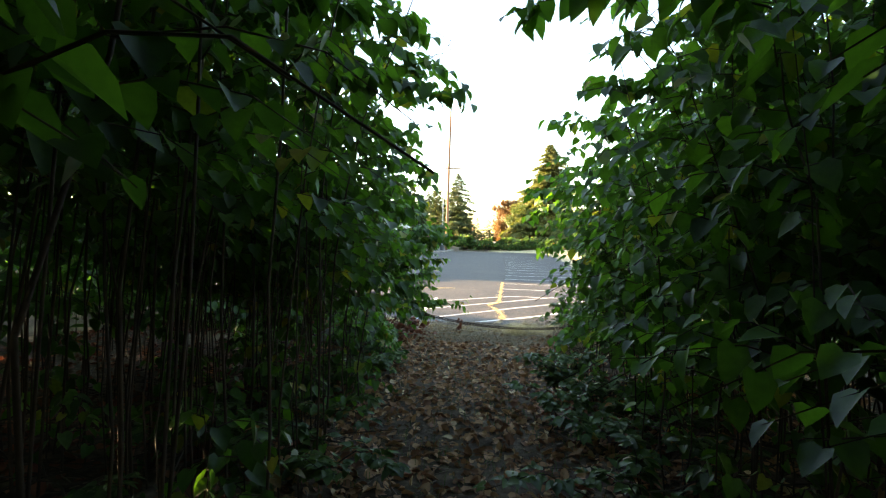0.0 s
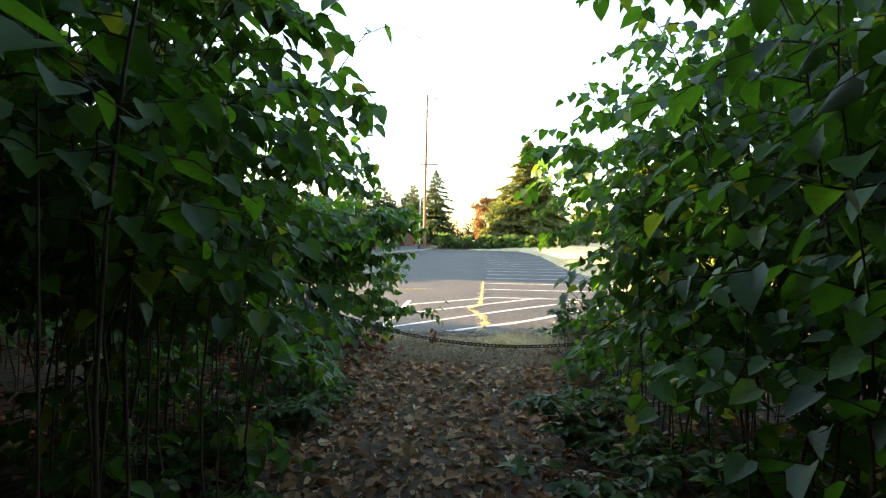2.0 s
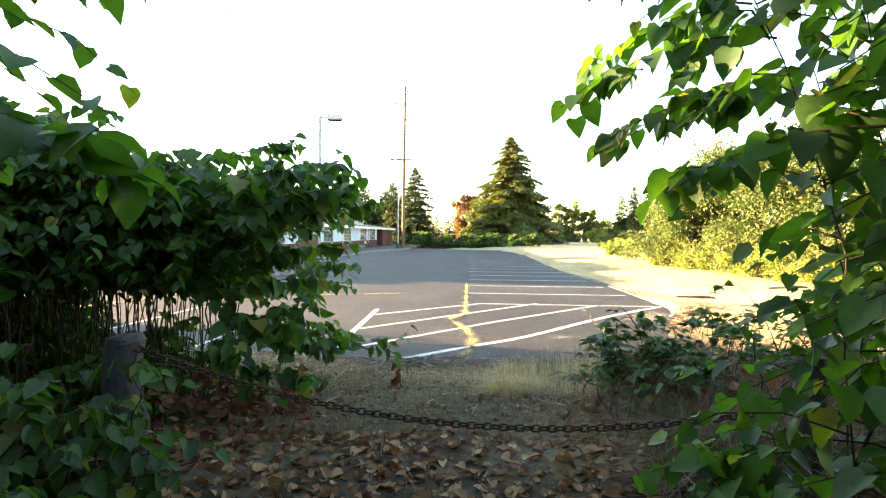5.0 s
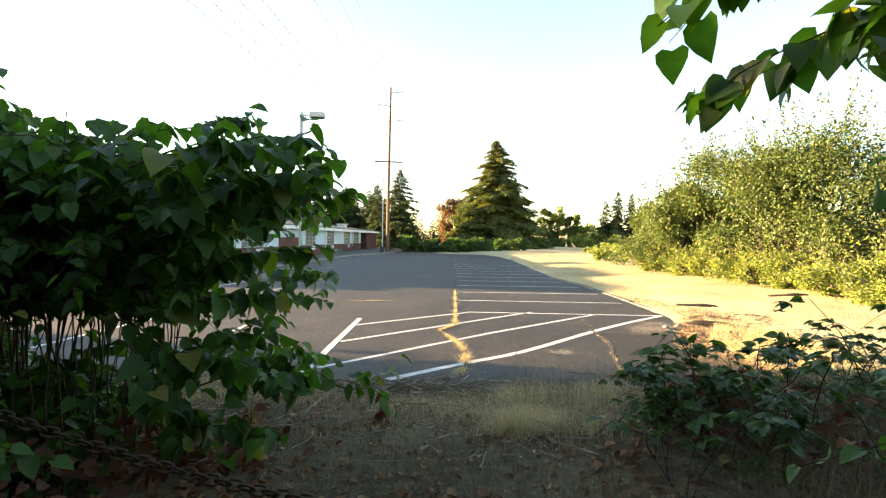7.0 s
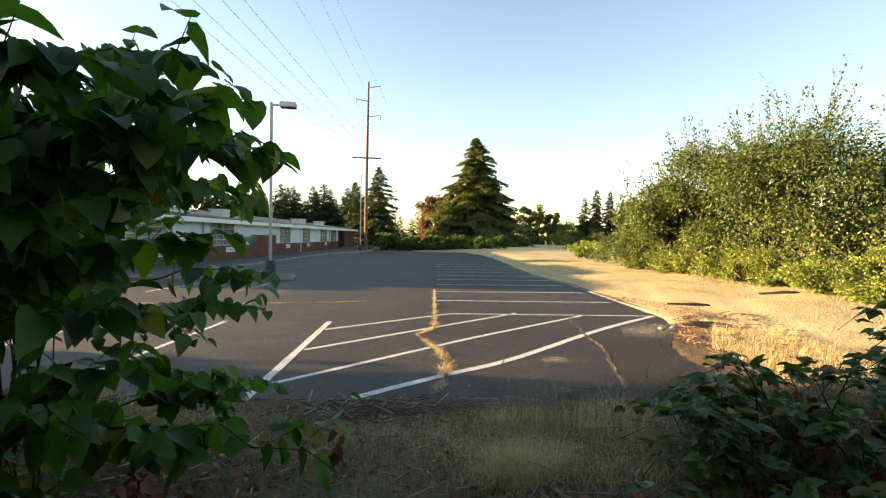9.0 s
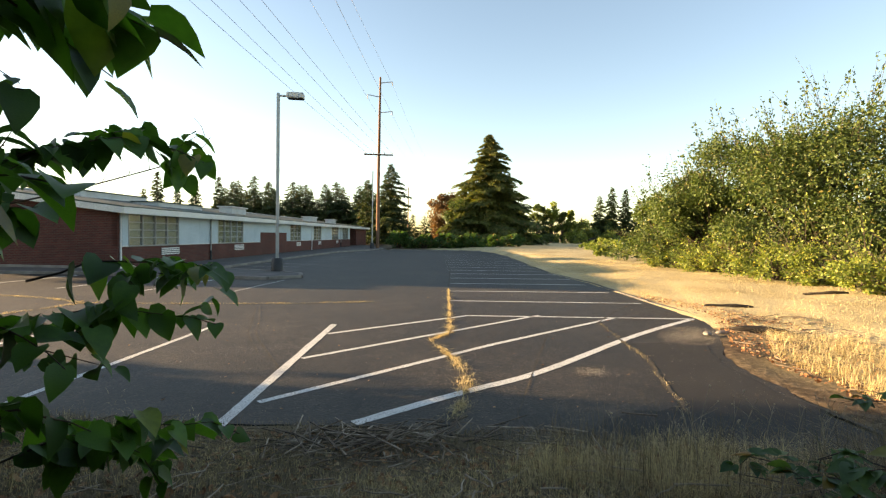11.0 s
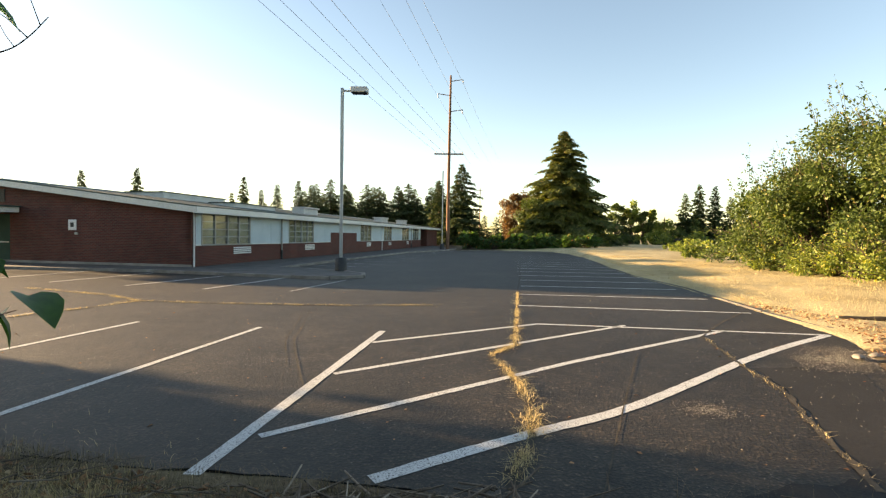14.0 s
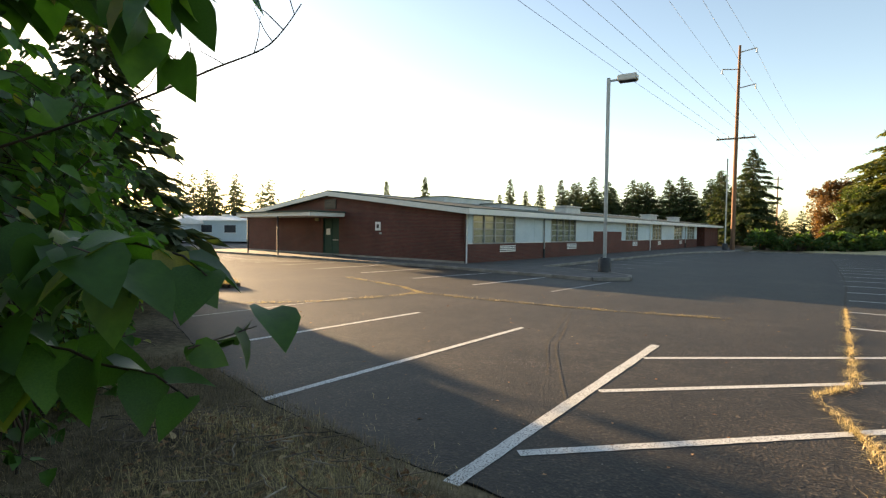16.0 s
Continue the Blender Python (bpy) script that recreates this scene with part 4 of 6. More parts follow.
def portable(x, y, ang, l, w, h, label):
    t = thing("portable_classroom", (x, y, 0), label, "building", group="portable classrooms")
    t.rotation_euler.z = radians(ang)
    part("wall", boxed(-l / 2, l / 2, -w / 2, w / 2, 0.1, h), PANEL, t)
    part("roof", quad_prism(bmesh.new(), [(-w / 2 - 0.3, h), (w / 2 + 0.3, h), (w / 2 + 0.3, h + 0.15), (0, h + 0.75), (-w / 2 - 0.3, h + 0.15)], -l / 2 - 0.3, l / 2 + 0.3), WHITE_PAINT, t).rotation_euler.z = radians(90)
    for k in range(int(l / 3)):
        wd = part("window", boxed(-l / 2 + 1 + 3 * k, -l / 2 + 2.4 + 3 * k, -w / 2 - 0.04, -w / 2 - 0.003, 1.2, 2.1), DARK_METAL, t)
        part("window_frame", boxed(-l / 2 + 0.9 + 3 * k, -l / 2 + 2.5 + 3 * k, -w / 2 - 0.06, -w / 2 - 0.003, 1.1, 1.19), FASCIA, wd)
    for k in range(4):
        part("roof_vent", boxed(-l / 2 + 2 + k * l / 4.5, -l / 2 + 3 + k * l / 4.5, -0.5, 0.5, h + 0.62, h + 0.95, 0.05), LAMP_HEAD, t)


portable(-58, 52, 28, 26, 9, 2.6, "long white portable classroom with a metal roof")
portable(-64, 40, 28, 22, 8, 2.2, "white-roofed portable classroom beyond the hedge")


def parked_car(x, y, ang, mat, label):
    t = thing("car", (x, y, float(ground_z(x, y))), label, "car")
    t.rotation_euler.z = radians(ang)
    bm = bmesh.new()
    quad_prism(bm, [(-2.1, 0.35), (2.1, 0.35), (2.15, 0.7), (1.9, 0.9), (1.0, 0.95), (0.5, 1.42), (-1.2, 1.45), (-1.8, 0.98), (-2.15, 0.9)], -0.85, 0.85)
    body = part("body", bm, mat, t)
    for s in (-0.855, 0.855):
        part("side_glass", boxed(-1.2, 0.5, min(s, s * 1.01), max(s, s * 1.01), 1.0, 1.36), DARK_METAL, body)
    for cx in (-1.35, 1.35):
        for s in (-0.75, 0.75):
            w = part("wheel", tube_mesh("wheel", [[(cx, s - 0.1, 0.32), (cx, s + 0.1, 0.32)]], [0.32], 12), DARK_METAL, t)
            part("rim", tube_mesh("rim", [[(cx, s - 0.115, 0.32), (cx, s + 0.115, 0.32)]], [0.18], 8), STEEL, w)


parked_car(61, 126, 15, WHITE_PAINT, "distant white parked car beyond the field")
parked_car(66, 128, 20, WHITE_PAINT, "distant white parked van beyond the field")
parked_car(54, 126, 20, DARK_METAL, "distant dark parked car beyond the field")


# ---- knotweed thicket ----
ONE_LEAF = [np_mesh("leaf", *leaf_shape(f, d, w), smooth=True) for f, d, w in ((0.30, 0.30, 1.0), (0.18, 0.45, 0.95), (0.42, 0.22, 1.05))]
def plain_leaf(fold=0.3, droop=0.3):
    """The same leaf with fewer faces, for the mass of the foliage."""
    pts = [(0, 0), (0, 1.04), (0.27, -0.06), (0.44, 0.28), (0.30, 0.70), (-0.27, -0.06), (-0.44, 0.28), (-0.30, 0.70)]
    v = np.array([(x, y, fold * abs(x) - droop * y * y) for x, y in pts])
    return v, np.array([(0, 2, 3), (0, 3, 4), (0, 4, 1), (0, 6, 5), (0, 7, 6), (0, 1, 7)])


NEAR_LEAF = plain_leaf()
FAR_LEAF = (np.array([(0, -0.05, 0), (0.42, 0.15, 0.1), (0.34, 0.65, 0.0), (0, 1.05, -0.25), (-0.34, 0.65, 0.0), (-0.42, 0.15, 0.1)]), np.array([(0, 1, 2), (0, 2, 3), (0, 3, 4), (0, 4, 5)]))
def knotweed(spots, heights, label, seed, lean=(0, 0), leaf=0.15, branches=9, bare=0.42, reach=0.75, sprigs=(), shape=None):
    """A stand of canes; each arches, with zigzag side branches and two ranks of hanging leaves."""
    g = np.random.default_rng(seed)
    c0 = np.mean(spots, axis=0)
    org = np.array([c0[0], c0[1], float(ground_z(c0[0], c0[1]))])
    t = thing("knotweed_stand", org, label, "bush")
    tw, tr, P, D, S, P2, D2, S2 = [], [], [], [], [], [], [], []
    for (x, y), h in zip(spots, heights):
        base = np.array([x, y, float(ground_z(x, y)) - 0.03]) - org
        a = g.uniform(0, 2 * np.pi)
        bend = np.array([math.cos(a), math.sin(a)]) * g.uniform(0.05, 0.50) + np.array(lean) * g.uniform(0.5, 1.2)
        s = np.linspace(0, 1, 9)
        p = np.zeros((9, 3))
        p[:, :2] = bend * (s ** 2.2 * h * 0.5)[:, None] + g.normal(size=(9, 2)) * 0.022
        p[:, 2] = h * (s - 0.10 * s ** 3 * np.hypot(*bend) * 2)
        p = p + base
        part("cane", tube_mesh("cane", [p], [np.linspace(0.0085, 0.003, 9) * g.uniform(0.5, 1.2)], 5), CANE, t)
        nb = int(branches * g.uniform(0.7, 1.3))
        for k in range(nb):
            u = bare + (1 - bare) * (k + g.random()) / nb
            q = np.array([np.interp(u, s, p[:, i]) for i in range(3)])
            a = k * 2.4 + g.uniform(-0.6, 0.6)
            d = np.array([math.cos(a), math.sin(a), 0.0])
            d[:2] += 0.4 * np.array(lean)
            l = reach * g.uniform(0.45, 1.15) * (1.15 - 0.5 * u)
            m = 4
            v = np.linspace(0, 1, m)
            w = q + d * (v * l)[:, None]
            w[:, 2] += l * (0.55 * v - 0.75 * v * v)
            side = np.cross(d, (0, 0, 1.0))
            w += side * (0.02 * l * (-1.0) ** np.arange(m))[:, None]
            tw.append(w)
            tr.append(np.linspace(0.005, 0.0018, m))
            n = max(5, int(l / 0.075))
            r = (np.arange(n) + 0.7) / n
            c = np.stack([np.interp(r, v, w[:, i]) for i in range(3)], -1)
            sg = ((-1.0) ** np.arange(n))[:, None]
            free = (np.abs(c[:, 0] + org[0] - path_x(c[:, 1] + org[1])) > 0.56) | ((c[:, 2] + org[2] > 3.1) & (c[:, 1] + org[1] < 1.9 + 1.9 * (c[:, 2] + org[2] - 3.1)) & (c[:, 1] + org[1] < 3.4))
            P.append(c[free])
            D.append((side * sg * 0.9 + d * 0.55 + np.array([0, 0, -0.55]) + g.normal(size=(n, 3)) * 0.28)[free])
            S.append((leaf * g.uniform(0.65, 1.15, n) * (1.05 - 0.45 * r))[free])
    for a, c in sprigs:
        a, c = np.array(a) - org, np.array(c) - org
        v = np.linspace(0, 1, 9)
        w = a + (c - a) * v[:, None]
        l = np.linalg.norm(c - a)
        w[:, 2] += 0.10 * l * 4 * v * (1 - v)
        d = (c - a) / l
        side = np.cross(d, (0, 0, 1.0))
        w += side * (0.015 * l * (-1.0) ** np.arange(9))[:, None] + np.cumsum(g.normal(size=(9, 3)) * 0.012 * l, axis=0)
        bough = part("branch", tube_mesh("branch", [w], [np.linspace(0.006, 0.002, 9)], 5), CANE, t)
        for k in range(int(l / 0.14)):
            q = a + (c - a) * (0.05 + 0.9 * g.random()) + np.array([0, 0, 0.06 * l])
            e = d * 0.5 + side * g.choice([-1, 1]) * g.uniform(0.3, 1.0) + np.array([0, 0, g.uniform(-0.5, 0.5)])
            e *= g.uniform(0.12, 0.30)
            tw.append(q + e * np.linspace(0, 1, 4)[:, None])
            tr.append([0.003, 0.0025, 0.002, 0.0015])
            m = 5
            o = (np.arange(m) + 0.8) / m
            P2.append(q + e * o[:, None] + g.normal(size=(m, 3)) * 0.012)
            D2.append(e * 2.0 + np.cross(e, (0, 0, 1.0)) * ((-1.0) ** np.arange(m) * 4)[:, None] + np.array([0, 0, -0.5]) + g.normal(size=(m, 3)) * 0.3)
            S2.append(leaf * g.uniform(0.5, 0.95, m))
        n = int(l / 0.062)
        r = 0.15 + 0.85 * (np.arange(n) + 0.7) / n
        for k in range(n):
            at = [float(np.interp(r[k], v, w[:, i])) for i in range(3)]
            y = Vector(side * (-1.0) ** k * 0.8 + d * 0.5 + np.array([0, 0, -0.7]) + g.normal(size=3) * 0.4).normalized()
            x = y.cross(Vector((0, 0, 1)) + Vector(g.normal(size=3) * 0.35)).normalized()
            m = Matrix((x, y, x.cross(y))).transposed().to_4x4() * 1.0
            lf = part("leaf", ONE_LEAF[k % 3], KNOT_LEAF, bough)
            lf.matrix_local = Matrix.Translation(at) @ m @ Matrix.Scale(float(leaf * g.uniform(0.85, 1.25) * (1.15 - 0.5 * r[k])), 4)
    part("twig_work", tube_mesh("twig_work", tw, tr, 3), CANE, t, kind="stuff")
    P, D, S = np.concatenate(P), np.concatenate(D), np.concatenate(S)
    up = np.array([0, 0, 1.0]) + g.normal(size=P.shape) * 0.35
    v, f = scatter(shape or NEAR_LEAF, P, D, up, S)
    if P2:
        P2, D2 = np.concatenate(P2), np.concatenate(D2)
        side_leaves = scatter(LEAF, P2, D2, np.array([0, 0, 1.0]) + g.normal(size=P2.shape) * 0.3, np.concatenate(S2))
        part("side_foliage", np_mesh("side_foliage", *side_leaves, True), KNOT_LEAF, t, kind="stuff")
    part("foliage", np_mesh("foliage", v, f, True), KNOT_LEAF, t, "broad green heart-shaped leaves", kind="stuff")
    return t


def spots_in(poly, n, seed, gap=0.10):
    """Random places in a polygon, none too close to another."""
    g = np.random.default_rng(seed)
    poly = [tuple(q) for q in poly]
    lo, hi = np.min(poly, axis=0), np.max(poly, axis=0)
    out = []
    for _ in range(n * 40):
        q = g.uniform(lo, hi)
        if inside(np.array(q[0]), np.array(q[1]), poly) and all(math.hypot(q[0] - o[0], q[1] - o[1]) > gap for o in out):
            out.append((float(q[0]), float(q[1])))
            if len(out) == n:
                break
    return out


def stand(poly, n, h0, h1, label, seed, rise=lambda x, y: 0.0, gap=0.10, **kw):
    """A stand in a polygon; rise adds to the height by place."""
    s = spots_in(poly, n, seed, gap)
    g = np.random.default_rng(seed + 1)
    knotweed(s, g.uniform(h0, h1, len(s)) + np.array([rise(x, y) for x, y in s]), label, seed + 2, **kw)


LEFT_Y = lambda x, y: 2.6 * min(1.0, max(0.0, (7.6 - y) / 3.5))
LOW_Y = lambda x, y: 1.8 * min(1.0, max(0.0, (5.8 - y) / 4.5)) + 1.1 * min(1.0, max(0.0, x - 2.2))
stand([(-3.3, -1.0), (-0.55, -1.0), (-0.45, 2.5), (-0.50, 4.2), (-0.52, 6.2), (-0.50, 7.6), (-0.75, 8.2), (-3.2, 8.0)], 300, 2.4, 3.2, "dense dark knotweed with tall canes beside the path", 301, rise=LEFT_Y, lean=(0.24, 0.03), leaf=0.138, branches=18, bare=0.34,
      sprigs=[((-0.9, 6.8, 3.1), (0.12, 7.1, 2.98)), ((-1.0, 7.3, 2.7), (0.2, 7.7, 2.45)), ((-0.9, 6.0, 3.3), (0.05, 6.6, 3.25)), ((-0.8, 7.2, 1.55), (-0.1, 7.55, 1.32)), ((-0.9, 7.4, 1.2), (-0.25, 7.7, 0.95)), ((-0.7, 4.6, 3.3), (0.53, 5.12, 3.25)), ((-0.8, 4.9, 3.6), (0.4, 5.5, 3.6)), ((-0.8, 4.0, 3.5), (0.2, 4.6, 3.7)),
              ((-0.8, 7.4, 3.1), (0.0, 7.9, 2.7)), ((-0.8, 6.2, 2.0), (-0.15, 6.8, 1.7)), ((-0.9, 7.6, 2.3), (0.05, 8.0, 2.05)), ((-0.9, 5.4, 2.7), (-0.05, 6.0, 2.5))])
stand([(-7.5, -4), (-3.3, -4), (-3.2, 9.0), (-4.6, 10.2), (-7.5, 10.4)], 235, 4.6, 6.2, "dense dark knotweed deep in the thicket", 311, leaf=0.22, branches=15, bare=0.12, shape=FAR_LEAF)
stand([(-4.8, 10.4), (-2.6, 10.0), (-1.3, 10.3), (-0.75, 10.9), (-0.85, 11.6), (-1.15, 12.05), (-2.2, 12.55), (-4.4, 13.8)], 300, 2.05, 2.5, "flat-topped knotweed stand at the edge of the lot", 321, rise=lambda x, y: 0.3 * min(1.0, max(0.0, (-1.2 - x) / 1.5)), gap=0.06,
      lean=(0.08, -0.03), leaf=0.14, bare=0.50, reach=0.62, branches=13,
      sprigs=[((-0.6, 12.0, 1.55), (0.22, 12.12, 1.52)), ((-0.6, 10.9, 1.9), (0.32, 10.9, 2.3)), ((-0.8, 11.6, 1.8), (-0.1, 12.0, 2.2)), ((-0.7, 11.9, 0.75), (0.25, 12.2, 0.66)), ((-0.6, 11.9, 1.35), (0.16, 12.2, 1.36)), ((-0.7, 11.8, 2.0), (0.12, 12.15, 2.12)), ((-0.9, 10.9, 2.1), (0.22, 11.2, 2.35)), ((-0.9, 10.6, 2.2), (0.05, 10.95, 2.5)), ((-0.9, 10.7, 1.8), (0.05, 11.0, 2.15)), ((-0.8, 10.9, 1.5), (0.05, 11.1, 1.85)), ((-0.9, 10.5, 1.9), (-0.1, 10.6, 2.2)), ((-0.6, 10.3, 2.0), (0.35, 10.35, 2.25)), ((-0.6, 10.3, 1.5), (0.2, 10.4, 1.6)), ((-0.6, 10.2, 2.3), (0.2, 10.2, 2.4)), ((-0.6, 10.5, 1.2), (0.1, 10.5, 1.35)), ((-0.6, 10.4, 0.8), (0.15, 10.3, 0.85)), ((-0.7, 10.3, 1.2), (0.0, 10.2, 1.25)), ((-0.6, 10.5, 1.9), (0.48, 10.6, 2.15)), ((-0.6, 10.6, 2.2), (0.42, 10.65, 2.4)), ((-0.6, 10.4, 2.2), (0.3, 10.4, 2.45)), ((-0.6, 10.6, 1.6), (0.32, 10.7, 1.85)), ((-0.7, 10.4, 1.7), (0.2, 10.35, 2.0)), ((-1.1, 11.6, 2.4), (-0.45, 11.5, 2.65)), ((-0.5, 10.9, 0.95), (0.74, 10.53, 0.95)), ((-0.6, 11.6, 1.1), (0.0, 11.7, 0.95)), ((-0.9, 10.5, 1.5), (-0.28, 10.2, 1.14)),
              ((-0.7, 12.0, 0.95), (-0.1, 12.2, 0.6)), ((-0.8, 11.2, 1.2), (-0.2, 11.0, 0.9)), ((-0.9, 10.8, 1.0), (-0.35, 10.5, 0.7)), ((-0.8, 11.6, 1.5), (-0.15, 11.6, 1.25)), ((-0.8, 11.3, 2.7), (-0.2, 11.2, 2.75)), ((-0.8, 10.8, 2.0), (-0.1, 10.7, 1.8))])
stand([(-10.0, 12.0), (-4.8, 10.4), (-4.4, 14.2), (-9.0, 16.2)], 120, 2.0, 2.8, "knotweed hedge along the lot's edge", 331, branches=9, leaf=0.17, bare=0.2, shape=FAR_LEAF)
stand([(1.55, -1.0), (4.3, -1.0), (4.3, 8.6), (2.9, 8.6), (2.15, 8.2), (1.85, 6.0), (1.6, 3.0)], 280, 2.35, 3.1, "dense knotweed with tall canes beside the path", 341, rise=LOW_Y, lean=(-0.1, 0.03), leaf=0.138, branches=17, bare=0.25,
      sprigs=[((2.5, 8.7, 2.9), (1.58, 8.9, 2.65)), ((2.1, 8.0, 2.9), (1.5, 8.3, 2.95)), ((2.2, 7.9, 2.3), (1.6, 8.2, 2.1)), ((1.95, 5.5, 3.2), (1.4, 6.1, 3.4)),
              ((1.9, 3.6, 3.3), (0.68, 4.0, 3.5)), ((2.0, 3.9, 3.4), (1.0, 4.2, 3.75)), ((2.0, 4.6, 3.2), (1.35, 5.2, 3.5)), ((2.5, 8.6, 1.0), (1.95, 8.9, 0.72)), ((2.4, 8.8, 0.9), (1.95, 8.4, 0.75)), ((2.4, 8.8, 3.1), (1.75, 9.3, 2.95)), ((2.6, 8.9, 2.7), (2.0, 9.5, 2.5)),
              ((2.5, 8.9, 2.75), (1.78, 9.05, 2.42))])
stand([(4.3, -4), (8.8, -4), (8.8, 9.0), (4.3, 8.8)], 215, 3.4, 5.2, "dense knotweed deep in the thicket", 351, leaf=0.22, branches=15, bare=0.12, shape=FAR_LEAF)
# unseen stand behind the start, added to shut out light from there
stand([(-6, -6), (7, -6), (7, -1.9), (-6, -1.9)], 190, 3.6, 5.2, "unseen knotweed added to block light from behind", 361, leaf=0.25, branches=10, bare=0.03, lean=(0, 0.5), reach=1.0, shape=FAR_LEAF)
stand([(-4.6, 12.9), (-3.0, 12.6), (-3.2, 13.2), (-4.4, 14.0)], 30, 0.9, 1.3, "low knotweed regrowth behind the tall stand", 371, bare=0.05, reach=0.5, branches=10, shape=FAR_LEAF)
stand([(-4.6, 10.6), (-2.6, 10.2), (-1.4, 10.4), (-1.0, 10.9), (-1.0, 11.6), (-2.2, 12.4), (-4.4, 13.5)], 150, 0.30, 0.85, "low shaded knotweed shoots among the canes", 381, bare=0.1, reach=0.45, branches=8, leaf=0.13, shape=FAR_LEAF)
stand([(-2.6, 1.5), (-0.55, 1.5), (-0.5, 8.6), (-1.4, 9.6), (-2.8, 9.4)], 46, 0.35, 1.0, "low knotweed shoots under the tall canes", 391, bare=0.3, reach=0.45, branches=7, leaf=0.13)
stand([(-1.35, 8.9), (-0.55, 8.9), (-0.5, 9.4), (-1.35, 9.4)], 12, 0.55, 1.05, "low knotweed shoots beside the chain post", 415, bare=0.3, reach=0.36, branches=7, leaf=0.13)
stand([(1.75, 1.5), (3.6, 1.5), (3.4, 8.9), (2.3, 9.0), (1.9, 6.0)], 34, 0.35, 0.9, "low knotweed shoots under the tall canes", 395, bare=0.3, reach=0.45, branches=7, leaf=0.13)
# arching stands added on both sides; leaves above the view block the sky
stand([(-1.8, -1.8), (-0.7, -1.8), (-0.7, 2.5), (-1.8, 2.5)], 85, 4.4, 5.2, "tall knotweed added overhead to shade the path", 401, lean=(1.1, 0), bare=0.68, reach=0.95, branches=13, leaf=0.16)
stand([(1.4, -1.8), (2.6, -1.8), (2.7, 2.5), (1.6, 2.5)], 85, 4.4, 5.2, "tall knotweed added overhead to shade the path", 405, lean=(-1.1, 0), bare=0.68, reach=0.95, branches=13, leaf=0.16)


# ---- forest floor and verge ----
def dead_leaves(poly, n, seed, mat, size, name, label, lift=0.02, up=0.5):
    g = np.random.default_rng(seed)
    lo, hi = np.min(poly, axis=0), np.max(poly, axis=0)
    q = g.uniform(lo, hi, (n * 3, 2))
    q = q[inside(q[:, 0], q[:, 1], poly)][:n]
    p = np.c_[q, ground_z(q[:, 0], q[:, 1]) + g.uniform(0.003, lift, len(q))]
    along = g.normal(size=p.shape) * np.array([1, 1, 0.35])
    v, f = scatter(plain_leaf(0.5, 0.25), p, along, np.array([0, 0, 1.0]) + g.normal(size=p.shape) * up, g.uniform(0.5, 1.2, len(p)) * size)
    tagged(part(name, np_mesh(name, v, f), mat), label, "leaf litter", kind="stuff")


def sticks(poly, n, seed, mat, length, radius, name, label, rise=0.15, lift=0.03):
    g = np.random.default_rng(seed)
    lo, hi = np.min(poly, axis=0), np.max(poly, axis=0)
    q = g.uniform(lo, hi, (n * 3, 2))
    q = q[inside(q[:, 0], q[:, 1], poly)][:n]
    paths, rad = [], []
    for x, y in q:
        l, a = length * g.uniform(0.3, 1.2), g.uniform(0, 2 * np.pi)
        d = np.array([math.cos(a), math.sin(a)])
        s = np.linspace(-0.5, 0.5, 4)
        pts = np.c_[x + d[0] * s * l, y + d[1] * s * l]
        pts += g.normal(size=pts.shape) * 0.03 * l
        z = ground_z(pts[:, 0], pts[:, 1]) + g.uniform(0.004, lift) + (s + 0.5) * l * g.uniform(0, rise)
        paths.append(np.c_[pts, z])
        rad.append(np.linspace(1.0, 0.6, 4) * radius * g.uniform(0.5, 1.3))
    tagged(part(name, tube_mesh(name, paths, rad, 4), mat), label, "sticks", kind="stuff")


BLADE = (np.array([(-0.5, 0, 0), (0.5, 0, 0), (-0.35, 0.5, 0), (0.35, 0.5, 0), (0, 1, 0)]), np.array([(0, 1, 3), (0, 3, 2), (2, 3, 4)]))


def grass_at(pts, height, seed, mat, width=0.004, droop=0.5, lean=0.45):
    """Verts and faces of bent grass blades rooted at points."""
    g = np.random.default_rng(seed)
    n = len(pts)
    h = height * g.uniform(0.4, 1.2, n)
    a = g.uniform(0, 2 * np.pi, n)
    d = np.stack([np.cos(a), np.sin(a)], -1)
    k = g.uniform(0.05, lean, n)
    v, f = BLADE
    u = v[:, 1]
    side = np.stack([-d[:, 1], d[:, 0], np.zeros(n)], -1)
    out = pts[:, None] + side[:, None] * (v[:, 0] * width * 1.0)[None, :, None]
    out[:, :, :2] += d[:, None] * (k[:, None] * h[:, None] * u[None] ** 2 * 1.6)[..., None]
    out[:, :, 2] += h[:, None] * (u - droop * k[:, None] * u ** 2.5)
    return out.reshape(-1, 3), (f[None] + (np.arange(n) * len(v))[:, None, None]).reshape(-1, 3)


def grass_patch(poly, n, height, seed, mat, label, name="dry_grass", **kw):
    g = np.random.default_rng(seed)
    lo, hi = np.min(poly, axis=0), np.max(poly, axis=0)
    q = g.uniform(lo, hi, (n * 4, 2))
    keep = inside(q[:, 0], q[:, 1], poly)
    keep &= g.random(len(q)) < 0.35 + 0.65 * (0.5 + 0.5 * np.sin(q[:, 0] * 3.1 + 2 * np.sin(q[:, 1] * 1.3)) * np.sin(q[:, 1] * 2.7))
    q = q[keep][:n]
    p = np.c_[q, ground_z(q[:, 0], q[:, 1]) - 0.01]
    v, f = grass_at(p, height, seed + 1, mat, **kw)
    tagged(part(name, np_mesh(name, v, f), mat), label, "grass", kind="stuff")


